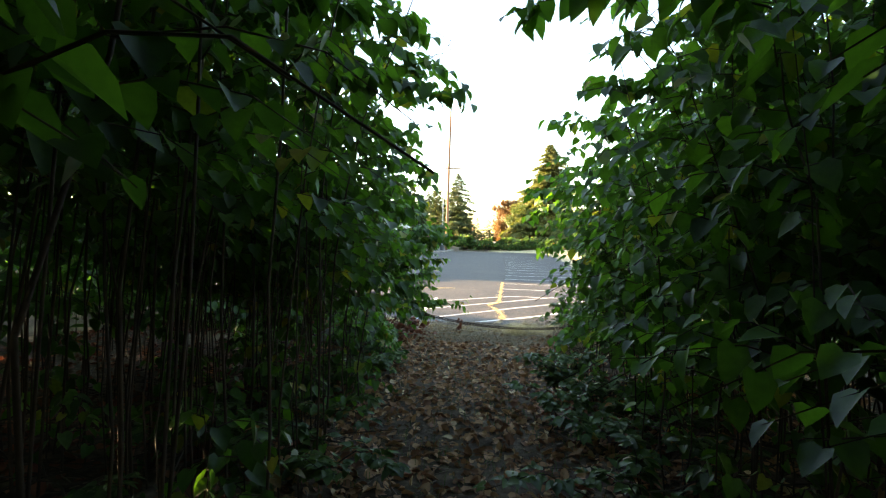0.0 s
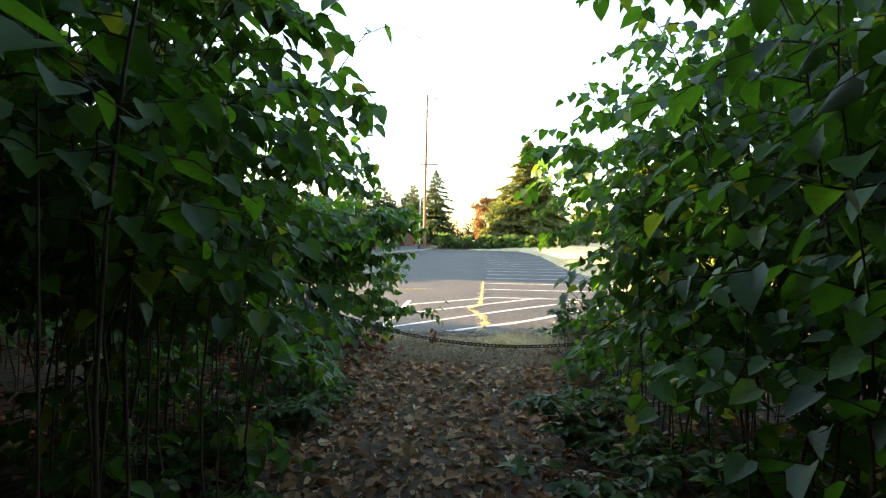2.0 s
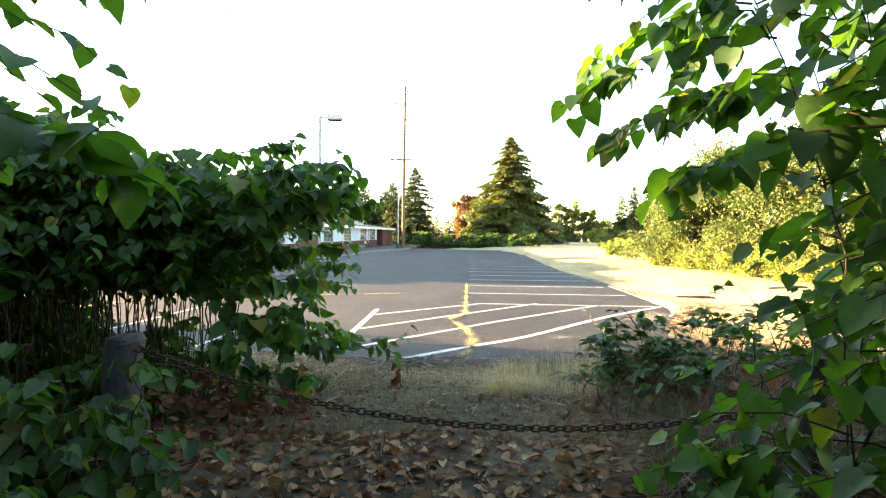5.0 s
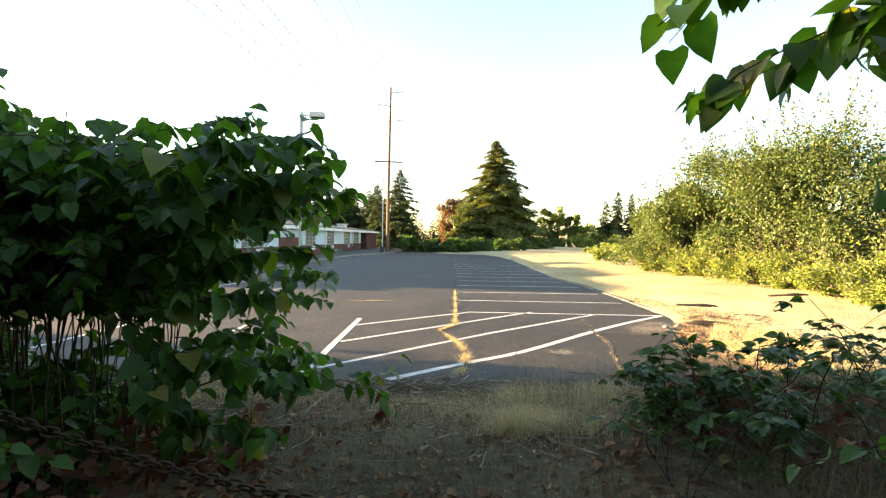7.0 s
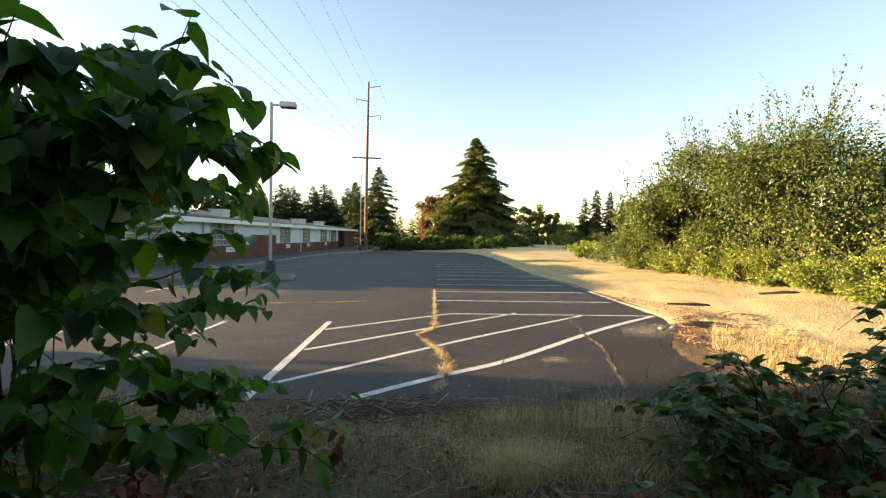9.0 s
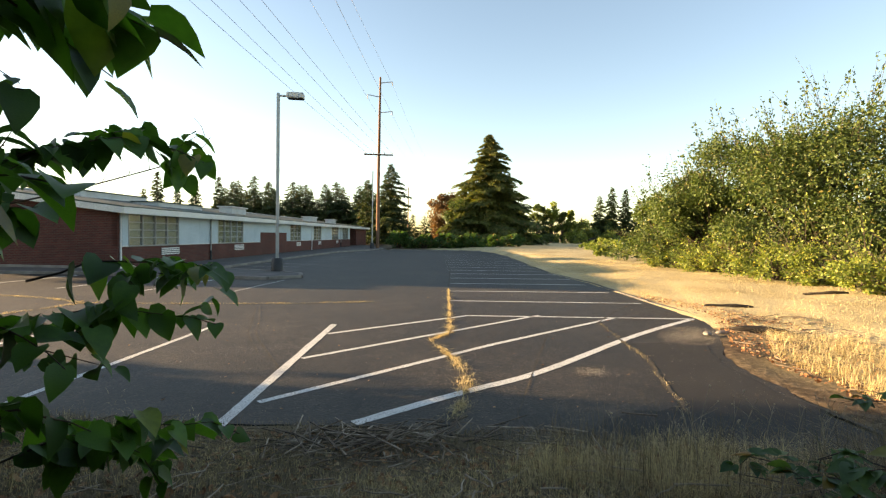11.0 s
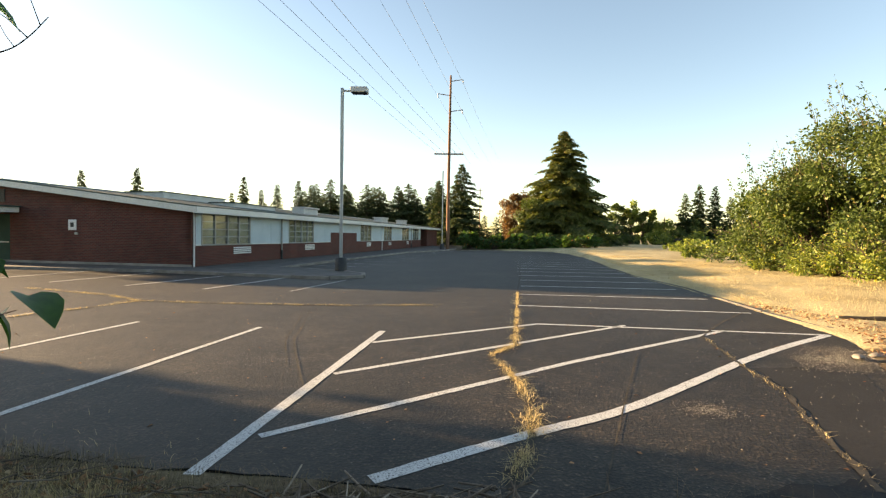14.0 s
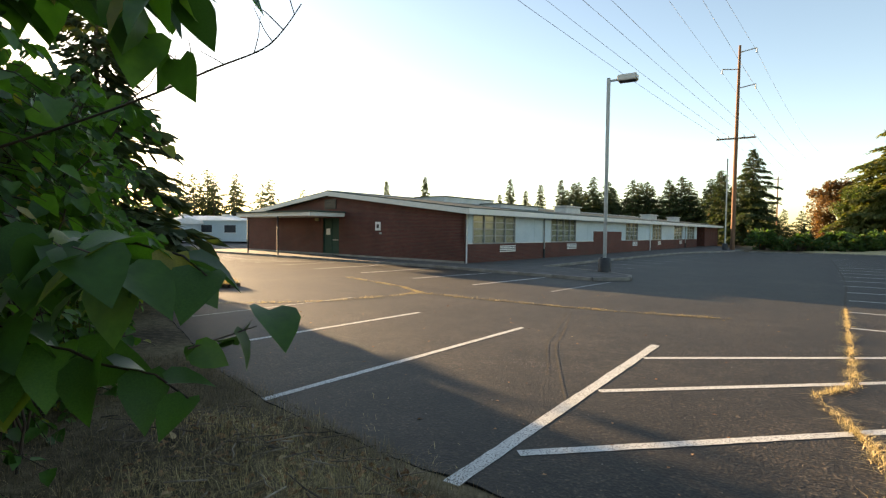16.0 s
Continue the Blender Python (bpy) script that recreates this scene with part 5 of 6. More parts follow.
PALE_TWIG = surface("bleached twig", [(0.3, (0.17, 0.13, 0.095)), (0.7, (0.50, 0.42, 0.32))], 8, 90, 0.85)
dead_leaves([(-0.9, -1), (1.6, -1), (2.2, 6), (2.4, 10.3), (1.2, 10.6), (-0.2, 10.6), (-2.4, 10.4), (-1.2, 6)], 9000, 400, DEAD_LEAF, 0.085, "leaf_litter", "brown curled dead leaves over the path")
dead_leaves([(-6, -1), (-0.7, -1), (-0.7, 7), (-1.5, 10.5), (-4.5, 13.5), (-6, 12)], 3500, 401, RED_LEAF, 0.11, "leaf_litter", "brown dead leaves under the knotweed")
dead_leaves([(1.5, -1), (6, -1), (6, 11), (2.2, 11.3)], 3000, 402, DEAD_LEAF, 0.11, "leaf_litter", "brown dead leaves under the knotweed")
dead_leaves([(-0.5, 10.4), (3.5, 10.2), (5, 12.6), (0, 14.2), (-3, 14.5)], 2600, 403, DEAD_LEAF, 0.055, "leaf_litter", "scattered dead leaves on the verge")
sticks([(-3.6, 0.5), (-0.6, 0.5), (-0.6, 10), (-3.6, 10)], 260, 408, CANE, 1.1, 0.007, "fallen_canes", "dark fallen canes lying under the knotweed", 0.35, 0.12)
sticks([(1.6, 0.5), (4.4, 0.5), (4.4, 9.5), (2.0, 9.5)], 220, 409, CANE, 1.1, 0.007, "fallen_canes", "dark fallen canes lying under the knotweed", 0.35, 0.12)
sticks([(-2.0, 0), (2.4, 0), (2.6, 10.5), (-2.2, 10.5)], 1100, 410, TWIG, 0.33, 0.004, "dry_twigs", "thin dry twigs among the leaf litter")
sticks([(-3.0, 13.2), (-1.0, 13.2), (0.8, 13.0), (2.2, 12.8), (2.3, 13.5), (0.8, 14.1), (-1.5, 14.35), (-3.0, 14.6)], 230, 411, TWIG, 0.26, 0.006, "cut_canes", "heap of cut dry canes at the asphalt's edge", 0.18, 0.09)
heap = thing("cane_heap", (1.0, 13.8, 0.0), "heap of cut dry canes at the asphalt's edge", "sticks")
g = np.random.default_rng(412)
for k in range(210):
    x, y = g.normal() * 0.75, g.normal() * 0.24
    l, a = g.uniform(0.10, 0.48), g.uniform(0, np.pi)
    s = np.linspace(-0.5, 0.5, 4)
    p = np.c_[x + np.cos(a) * s * l, y + np.sin(a) * s * l * 0.7]
    z = ground_z(p[:, 0] + 1.0, p[:, 1] + 13.8) + g.uniform(0.005, 0.09) * math.exp(-2 * (x * x + 4 * y * y)) + 0.008 + (s + 0.5) * l * g.uniform(0, 0.22)
    part("cut_cane", tube_mesh("cut_cane", [np.c_[p, z]], [np.linspace(1, 0.6, 4) * g.uniform(0.003, 0.012)], 5), PALE_TWIG if k % 3 == 0 else TWIG, heap)
sticks([(-1, 10.8), (3, 10.8), (3.5, 13), (-2, 14)], 260, 413, PALE_TWIG, 0.26, 0.006, "dry_twigs", "pale dry twigs on the verge", 0.07, 0.12)
VERGE = [(-6.0, 14.0), (-2.5, 12.6), (-0.3, 10.6), (1.8, 10.2), (3.4, 10.4), (5.5, 11.6), (4.4, 12.6), (2.6, 13.7), (0.5, 14.25), (-1.5, 14.5), (-5, 15.4)]
grass_patch(VERGE, 60000, 0.12, 420, STRAW_GREY, "short trampled dry grass on the verge", lean=1.1, width=0.003)
def tuft(x, y, r, n, height, seed, label, mat, **kw):
    """A clump, tallest in the middle and thinning out."""
    g = np.random.default_rng(seed)
    q = g.normal(size=(n, 2)) * r * np.array([1.0, 0.75]) + np.array([x, y])
    d = np.hypot((q[:, 0] - x) / r, (q[:, 1] - y) / r)
    p = np.c_[q, ground_z(q[:, 0], q[:, 1]) - 0.01]
    order = np.argsort(d)
    vs, fs, base = [], [], 0
    for k, part_ids in enumerate(np.array_split(order, 5)):
        v, f = grass_at(p[part_ids], height * (1.0, 0.95, 0.8, 0.6, 0.4)[k], seed + k, mat, **kw)
        vs.append(v)
        fs.append(f + base)
        base += len(v)
    tagged(part("grass_tuft", np_mesh("grass_tuft", np.concatenate(vs), np.concatenate(fs)), mat), label, "grass", kind="stuff")


for k, (x, y, r, n, h) in enumerate(((1.85, 11.7, 0.20, 1500, 0.34), (2.15, 11.95, 0.24, 1200, 0.26), (1.5, 12.25, 0.3, 600, 0.16), (2.6, 11.5, 0.3, 700, 0.30), (0.9, 12.6, 0.35, 1200, 0.14), (-0.3, 13.2, 0.5, 1500, 0.14), (2.9, 12.4, 0.3, 1000, 0.30),
                                           (1.5, 12.8, 0.35, 1200, 0.12), (2.3, 12.85, 0.35, 1800, 0.26), (3.1, 12.75, 0.35, 1600, 0.28), (3.7, 12.45, 0.4, 1400, 0.30), (0.2, 13.2, 0.4, 900, 0.10), (-1.0, 13.6, 0.45, 1500, 0.16), (-2.1, 13.9, 0.5, 1500, 0.18), (-1.4, 13.0, 0.5, 1400, 0.20))):
    tuft(x, y, r, n, h, 600 + 7 * k, "fuzzy clump of fine dry grass on the verge", STRAW, width=0.0028, lean=1.1)
grass_patch([(2.0, 12.4), (4.4, 11.8), (4.6, 12.6), (2.4, 13.6)], 1100, 0.42, 422, STRAW_GREY, "thin tall dry grass with seed heads", width=0.003, lean=0.35)
grass_patch([(2.3, 9.2), (4.6, 9.2), (5.4, 12.0), (3.4, 12.2)], 22000, 0.62, 423, STRAW_GREY, "rank dry grass among the brambles", width=0.005, lean=1.2)
grass_patch([(-1.2, 1), (1.8, 1), (2.2, 9.6), (-1.4, 9.6)], 2500, 0.16, 424, BRAMBLE_LEAF, "sparse green grass along the path", name="green_grass", width=0.005, lean=0.7)
FIELD = [(6.6, 14.5), (11, 12.5), (16, 16), (16.5, 40), (14.5, 50), (12.6, 50), (10.6, 40), (9.7, 32), (9.2, 26), (8.8, 21), (8.8, 19.3), (7.6, 17.4)]
grass_patch(FIELD, 34000, 0.10, 430, STRAW, "short sun-dried grass of the field", width=0.007, lean=1.0)
grass_patch([(6.3, 13.2), (7.5, 13.0), (9.5, 17.5), (8.4, 18.3), (6.9, 16.4)], 7000, 0.22, 431, STRAW, "matted straw along the broken asphalt", width=0.006, lean=1.1)
sticks([(6.2, 13.5), (8.5, 14), (10.5, 19.5), (8.8, 20.2), (6.8, 16.8)], 380, 432, TWIG, 0.35, 0.009, "dry_debris", "dry bark and sticks along the broken asphalt", 0.12, 0.05)
dead_leaves([(6.3, 14), (8.2, 15), (9.8, 19.6), (9.2, 24), (8.7, 24), (8.6, 20.2), (6.7, 17)], 1600, 433, DEAD_LEAF, 0.05, "leaf_litter", "brown dead leaves along the kerb")

# tall dead weeds with seed heads at the verge's edge
def dead_weed(x, y, h, seed):
    """A thin bent stalk with side stems, each ending in a small pale seed head."""
    g = np.random.default_rng(seed)
    t = thing("dry_weed", (x, y, float(ground_z(x, y)) - 0.01), "thin dead weed with pale seed heads on the verge", "weed", group="dead weeds on the verge")
    a = g.uniform(0, 2 * np.pi)
    u = np.linspace(0, 1, 6)
    p = np.c_[math.cos(a) * 0.25 * h * u ** 2, math.sin(a) * 0.25 * h * u ** 2, h * u]
    part("stem", tube_mesh("stem", [p], [np.linspace(0.0028, 0.0013, 6)], 4), STRAW_STEM, t)
    tips = [p[-1]]
    for k in range(int(g.integers(2, 5))):
        c = p[2 + k % 3]
        e = c + np.array([g.normal() * 0.07, g.normal() * 0.07, g.uniform(0.05, 0.14)])
        part("side_stem", tube_mesh("side_stem", [[c, (c + e) / 2 + (0, 0, 0.01), e]], [0.0013], 3), STRAW_STEM, t)
        tips.append(e)
    for e in tips:
        bm = bmesh.new()
        bmesh.ops.create_icosphere(bm, subdivisions=1, radius=0.0065 * g.uniform(0.7, 1.5))
        for v in bm.verts:
            v.co = Vector((v.co.x, v.co.y, v.co.z * 0.8 + 0.004)) * (1 + 0.3 * noise.noise(v.co * 120 + Vector((seed, 0, 0))))
        part("seed_head", bm, STRAW_STEM, t).location = e


STRAW_STEM = surface("dry weed stem", [(0.3, (0.26, 0.21, 0.13)), (0.7, (0.52, 0.45, 0.32))], 9, 80, 0.8)
g = np.random.default_rng(470)
for k in range(16):
    dead_weed(2.4 + 2.3 * g.random(), 12.55 + 0.75 * g.random() - 0.12 * k / 16, g.uniform(0.28, 0.55), 471 + k)

# weeds rooted in the cracks of the asphalt
def crack_weeds(points, n, height, spread, seed, label, z=None):
    g = np.random.default_rng(seed)
    p = np.array(points, float)
    s = np.concatenate([[0], np.cumsum(np.hypot(*np.diff(p, axis=0).T))])
    u = g.random(n) * s[-1]
    w = np.interp(u, s, [q[2] for q in [(a[0], a[1], b2) for a, b2 in zip(points, spread)]])
    q = np.c_[np.interp(u, s, p[:, 0]) + g.normal(size=n) * w, np.interp(u, s, p[:, 1]) + g.normal(size=n) * w, np.full(n, LOT_Z - 0.004)]
    clump = 0.35 + 0.65 * np.abs(np.sin(u * 2.9 + 1.3 * np.sin(u * 1.1)))
    q = q[g.random(n) < clump ** 2]
    v, f = grass_at(q, height, seed + 1, STRAW, width=0.006, lean=2.4, droop=0.32)
    tagged(part("crack_weeds", np_mesh("crack_weeds", v, f), STRAW), label, "weeds", kind="stuff")


def seam(points, width, label):
    part("crack", np_mesh("crack", *strip(curve([(x + 0.05 * noise.noise((x * 4, y * 4, 1)), y) for x, y in points], 10), width, LOT_Z + 0.006, width * 0.35, 0.08)), SEAM, lot, label)


SEAM = surface("earth-filled crack", [(0.3, (0.03, 0.027, 0.024)), (0.7, (0.11, 0.09, 0.065))], 6, 60, 0.95)
MAIN = [(1.67, 14.35), (1.92, 15.03), (2.07, 15.92), (2.04, 16.82), (1.82, 18.06), (2.25, 18.73), (2.4, 19.85), (2.75, 22.5), (3.21, 26.0)]
crack_weeds(MAIN, 5200, 0.075, [0.045, 0.045, 0.05, 0.032, 0.018, 0.032, 0.026, 0.016, 0.012], 440, "strip of dry yellow weeds along a crack")
seam(MAIN, 0.07, "weedy crack")
seam([(3.21, 26.0), (4.6, 36), (6.5, 54)], 0.05, "dark crack")
RIGHT = [(5.64, 19.7), (5.35, 18.4), (5.2, 17.77), (4.99, 16.66), (4.64, 15.73), (4.2, 14.4)]
seam(RIGHT, 0.06, "earth-filled crack")
crack_weeds(RIGHT, 260, 0.05, [0.025] * 6, 442, "sparse dry weeds along a crack")
CROSS = [(-12.0, 17.6), (-9.2, 18.4), (-7.5, 20.0), (-6.8, 21.6), (-6.41, 22.84), (-4.67, 22.66), (-2.38, 22.63), (-1.02, 22.7), (1.0, 23.0)]
seam(CROSS, 0.05, "earth-filled crack")
crack_weeds(CROSS, 3200, 0.065, [0.04, 0.04, 0.05, 0.05, 0.08, 0.04, 0.03, 0.03, 0.02], 444, "sparse dry weeds along a cross crack")
BACK = [(-6.41, 22.84), (-7.83, 23.77), (-11.1, 25.0)]
seam(BACK, 0.05, "earth-filled crack")
crack_weeds(BACK, 1200, 0.065, [0.05, 0.04, 0.04], 446, "sparse dry weeds along a crack")
seam([(-1.98, 22.05), (-1.45, 19.8), (-1.25, 18.76), (-0.65, 17.14), (-0.36, 16.47)], 0.014, "thin crack")
seam([(-2.10, 22.05), (-1.60, 19.8), (-1.38, 18.76), (-0.85, 17.3)], 0.012, "thin crack")
seam([(8.0, 22.6), (6.6, 21.0), (5.64, 19.7)], 0.03, "thin crack")

# litter on the asphalt
def chips(n, seed):
    g = np.random.default_rng(seed)
    q = np.c_[g.uniform(-8, 8, n), g.uniform(14.6, 27, n)]
    q = q[inside(q[:, 0], q[:, 1], LOT)]
    p = np.c_[q, np.full(len(q), LOT_Z + 0.006)]
    v, f = scatter(SMALL_LEAF, p, g.normal(size=p.shape) * np.array([1, 1, 0.1]), np.array([0, 0, 1.0]) + g.normal(size=p.shape) * 0.2, g.uniform(0.02, 0.06, len(p)))
    tagged(part("blown_leaves", np_mesh("blown_leaves", v, f), DEAD_LEAF), "small dry leaves blown over the asphalt", "leaf litter", kind="stuff")


chips(320, 450)


def pebbles(poly, n, size, seed, label):
    """Pale gravel crumbs: squashed tetrahedra on the asphalt."""
    g = np.random.default_rng(seed)
    lo, hi = np.min(poly, axis=0), np.max(poly, axis=0)
    q = g.uniform(lo, hi, (n * 3, 2))
    q = q[inside(q[:, 0], q[:, 1], poly) & inside(q[:, 0], q[:, 1], LOT)][:n]
    p = np.c_[q, np.full(len(q), LOT_Z + 0.004)]
    crumb = (np.array([(-0.5, -0.4, 0), (0.55, -0.3, 0), (0.1, 0.55, 0), (0.05, -0.05, 0.45)]), np.array([(0, 1, 3), (1, 2, 3), (2, 0, 3), (0, 2, 1)]))
    v, f = scatter(crumb, p, g.normal(size=p.shape) * np.array([1, 1, 0]), np.tile((0, 0, 1.0), (len(p), 1)), size * g.uniform(0.4, 1.4, len(p)))
    tagged(part("gravel", np_mesh("gravel", v, f), KERB), label, "gravel", kind="stuff")


pebbles([(-9, 14.6), (7, 14.0), (8.5, 19), (8.5, 27), (-12, 27)], 1700, 0.013, 452, "pale gravel crumbs scattered over the asphalt")
pebbles([(4.9, 14.2), (5.8, 14.4), (7.4, 18.0), (7.6, 19.2), (6.6, 19.2), (5.4, 17.4)], 220, 0.009, 453, "loose pale gravel on the broken asphalt")
pebbles([(5.9, 17.5), (6.9, 17.4), (7.5, 18.4), (7.0, 18.9), (6.2, 18.3)], 700, 0.011, 454, "heap of pale crumbs beside the broken kerb")

def dust(x, y, rx, ry, n, seed):
    """A pale spill of sand and grit, thinning out to its edge."""
    g = np.random.default_rng(seed)
    q = g.normal(size=(n, 2)) * np.array([rx, ry]) + np.array([x, y])
    p = np.c_[q, np.full(n, LOT_Z + 0.005)]
    grit = (np.array([(-0.5, -0.4, 0), (0.55, -0.3, 0), (0.1, 0.55, 0), (0.05, -0.05, 0.3)]), np.array([(0, 1, 3), (1, 2, 3), (2, 0, 3), (0, 2, 1)]))
    v, f = scatter(grit, p, g.normal(size=p.shape) * np.array([1, 1, 0]), np.tile((0, 0, 1.0), (n, 1)), 0.007 * g.uniform(0.4, 1.5, n))
    tagged(part("sand_spill", np_mesh("sand_spill", v, f), CONCRETE), "pale spill of sand and grit on the asphalt", "sand", kind="stuff")


for k, (x, y, rx, ry, n) in enumerate(((3.82, 15.98, 0.14, 0.12, 900), (6.75, 18.15, 0.30, 0.22, 2600), (7.25, 18.7, 0.25, 0.25, 1800), (-1.2, 17.6, 0.4, 0.2, 300))):
    dust(x, y, rx, ry, n, 460 + k)
seam([(4.03, 18.37), (3.1, 16.25), (2.28, 14.26)], 0.012, "thin pale scratch")

# darker patch of asphalt towards the broken corner
PATCH, nodes, links, b = material("darker asphalt patch", 0.8, 0, 0.35)
pc, _ = noise_ramp(PATCH, 0.8, [(0.3, (0.011, 0.010, 0.0095)), (0.7, (0.024, 0.022, 0.020))], 8)
pg, ph = noise_ramp(PATCH, 50, [(0.32, (0.5, 0.5, 0.5)), (0.68, (1.5, 1.45, 1.4))], 3)
links.new(mix(PATCH, 1.0, pc, pg, "MULTIPLY"), b.inputs["Base Color"])
bump(PATCH, ph, 0.6, 0.006)
edge = [(2.75, 13.9), (3.6, 13.4), (4.1, 13.1), (5.2, 12.85), (5.6, 13.45), (5.7, 14.6), (5.93, 16.15), (6.25, 16.9), (6.7, 17.5), (6.0, 17.7), (5.25, 17.6), (5.06, 16.66), (4.7, 15.7), (4.3, 14.6), (3.6, 14.5)]
bm = bmesh.new()
ragged = []
for (x0, y0), (x1, y1) in zip(edge, edge[1:] + edge[:1]):
    for k in range(8):
        x, y = x0 + (x1 - x0) * k / 8, y0 + (y1 - y0) * k / 8
        w = noise.noise_vector((x * 2.5, y * 2.5, 0.3)) * 0.10 + noise.noise_vector((x * 9, y * 9, 2.3)) * 0.05
        ragged.append((x + w.x, y + w.y))
bmesh.ops.triangulate(bm, faces=[bm.faces.new([bm.verts.new((x, y, LOT_Z + 0.003)) for x, y in ragged])])
part("asphalt_patch", bm, PATCH, lot, "darker asphalt patch")

# small island of dry grass at the lot's corner
isle = [(-14.6, 19.9), (-12.6, 20.1), (-11.5, 20.5), (-11.7, 21.0), (-13.2, 21.2), (-14.8, 20.9)]
slab("grass_island", isle, LOT_Z + 0.10, GROUND, "small raised island of dry grass in the lot", "island")
g = np.random.default_rng(77)
q = g.uniform((-14.8, 19.9), (-11.5, 21.2), (5000, 2))
q = q[inside(q[:, 0], q[:, 1], isle)]
tagged(part("dry_grass", np_mesh("dry_grass", *grass_at(np.c_[q, np.full(len(q), LOT_Z + 0.1)], 0.18, 78, STRAW, width=0.008, lean=0.8)), STRAW), "dry yellow grass on the small island", "grass", kind="stuff")

# charred log, broken kerb, grass island
def rough_lump(name, at, size, seed, mat, label, category, sub=3, amp=0.18, turn=0.0):
    bm = bmesh.new()
    bmesh.ops.create_icosphere(bm, subdivisions=sub, radius=0.5)
    for v in bm.verts:
        q = v.co * 2.2 + Vector((seed, seed * 2, 0))
        v.co = v.co * (1 + amp * noise.noise(q) + amp * 0.5 * noise.noise(q * 2.7))
        v.co = Vector((v.co.x * size[0], v.co.y * size[1], v.co.z * size[2]))
    ob = part(name, bm, mat)
    ob.matrix_world = Matrix.Translation(at) @ Matrix.Rotation(turn, 4, "Z")
    return tagged(ob, label, category)


def lying_log(x, y, l, r, ang, mat, label):
    s = np.linspace(-l / 2, l / 2, 12)
    p = np.c_[x + s * math.cos(ang), y + s * math.sin(ang), np.zeros(12)]
    p[:, 2] = ground_z(p[:, 0], p[:, 1]) + r * 0.7 + 0.01 * np.sin(s * 7)
    rr = r * (1 + 0.2 * np.sin(s * 5 + 1) + 0.1 * np.sin(s * 13))
    rr[0] *= 0.55
    rr[-1] *= 0.4
    tagged(part("log", tube_mesh("log", [p], [rr], 8), mat), label, "log")


lying_log(9.9, 21.3, 1.15, 0.045, -0.35, TAR_BLACK, "blackened log lying on the dry grass")
lying_log(14.2, 22.8, 1.3, 0.05, -0.2, BARK, "thin brown branch lying in the field")
rough_lump("kerb_fragment", (7.60, 18.45, -0.03), (0.34, 0.17, 0.07), 3, KERB, "broken pale lump of kerb concrete", "rubble", turn=0.3)
# the black lump stands in for the dark, shaded gap at the slab's end
rough_lump("kerb_fragment", (8.3, 18.35, 0.03), (1.0, 0.24, 0.16), 5, TAR_BLACK, "black lump standing in for the gap at a slab end", "rubble", turn=-0.35)
rough_lump("kerb_fragment", (7.1, 18.2, 0.0), (0.22, 0.16, 0.07), 8, KERB, "small broken lump of kerb concrete", "rubble", turn=1.0)
rough_lump("rock", (-1.5, 9.5, float(ground_z(-1.5, 9.5)) + 0.10), (0.45, 0.36, 0.34), 11, STONE, "grey rock among the canes", "rock")

stump = thing("stump", (-0.92, 9.62, float(ground_z(-0.92, 9.62)) - 0.05), "weathered grey wooden post stump holding the chain", "stump")
s = np.linspace(0, 1, 8)
part("trunk", tube_mesh("trunk", [np.c_[0.02 * np.sin(s * 6), 0.02 * np.cos(s * 5), s * 0.90]], [0.105 * (1 + 0.25 * (1 - s) ** 3 + 0.05 * np.sin(s * 19))], 12), STUMP, stump)
rough_cap = part("top", tube_mesh("top", [[(0.005, 0.0, 0.88), (0.0, 0.0, 0.925), (0, 0, 0.93)]], [[0.103, 0.085, 0.01]], 12), STUMP, stump)
post_r = thing("stump", (3.05, 9.12, float(ground_z(3.05, 9.12)) - 0.05), "short weathered wooden post in the brambles", "stump")
part("trunk", tube_mesh("trunk", [np.c_[0.01 * np.sin(s * 6), 0.01 * np.cos(s * 5), s * 0.85]], [0.08 * (1 + 0.2 * (1 - s) ** 3)], 10), STUMP, post_r)

# chain: oval links, every other one turned
def chain(a, c, sag, label, link=0.062, wire=0.0062):
    t = thing("chain", (0, 0, 0), label, "chain")
    a, c = Vector(a), Vector(c)
    u = np.linspace(0, 1, 400)
    p = [a.lerp(c, k) - Vector((0, 0, sag * 4 * k * (1 - k))) for k in u]
    d = np.concatenate([[0], np.cumsum([(q - r).length for q, r in zip(p[1:], p)])])
    ang = np.linspace(0, 2 * np.pi, 13)[:-1]
    loop = [(0.5 * link * (0.62 * math.cos(k) + (0.38 if math.cos(k) > 0 else -0.38)), 0.32 * link * math.sin(k), 0) for k in ang]
    v, f = tubes([np.array(loop + loop[:1])], [wire], 5)
    me = np_mesh("link", v, f, True)
    n = int(d[-1] / (link - 2.6 * wire))
    for k in range(n):
        w = (k + 0.5) / n * d[-1]
        x = Vector([np.interp(w, d, [q[i] for q in p]) for i in range(3)])
        y = Vector([np.interp(min(w + 0.02, d[-1]), d, [q[i] for q in p]) for i in range(3)]) - Vector([np.interp(max(w - 0.02, 0), d, [q[i] for q in p]) for i in range(3)])
        ob = part("link", me, IRON, t)
        ob.matrix_local = Matrix.Translation(x) @ y.to_track_quat("X", "Z").to_matrix().to_4x4() @ Matrix.Rotation(radians(40 + 90 * (k % 2)), 4, "X")


chain((-0.85, 9.58, 1.27), (3.0, 9.10, 1.04), 0.29, "rusty iron chain slung across the path")

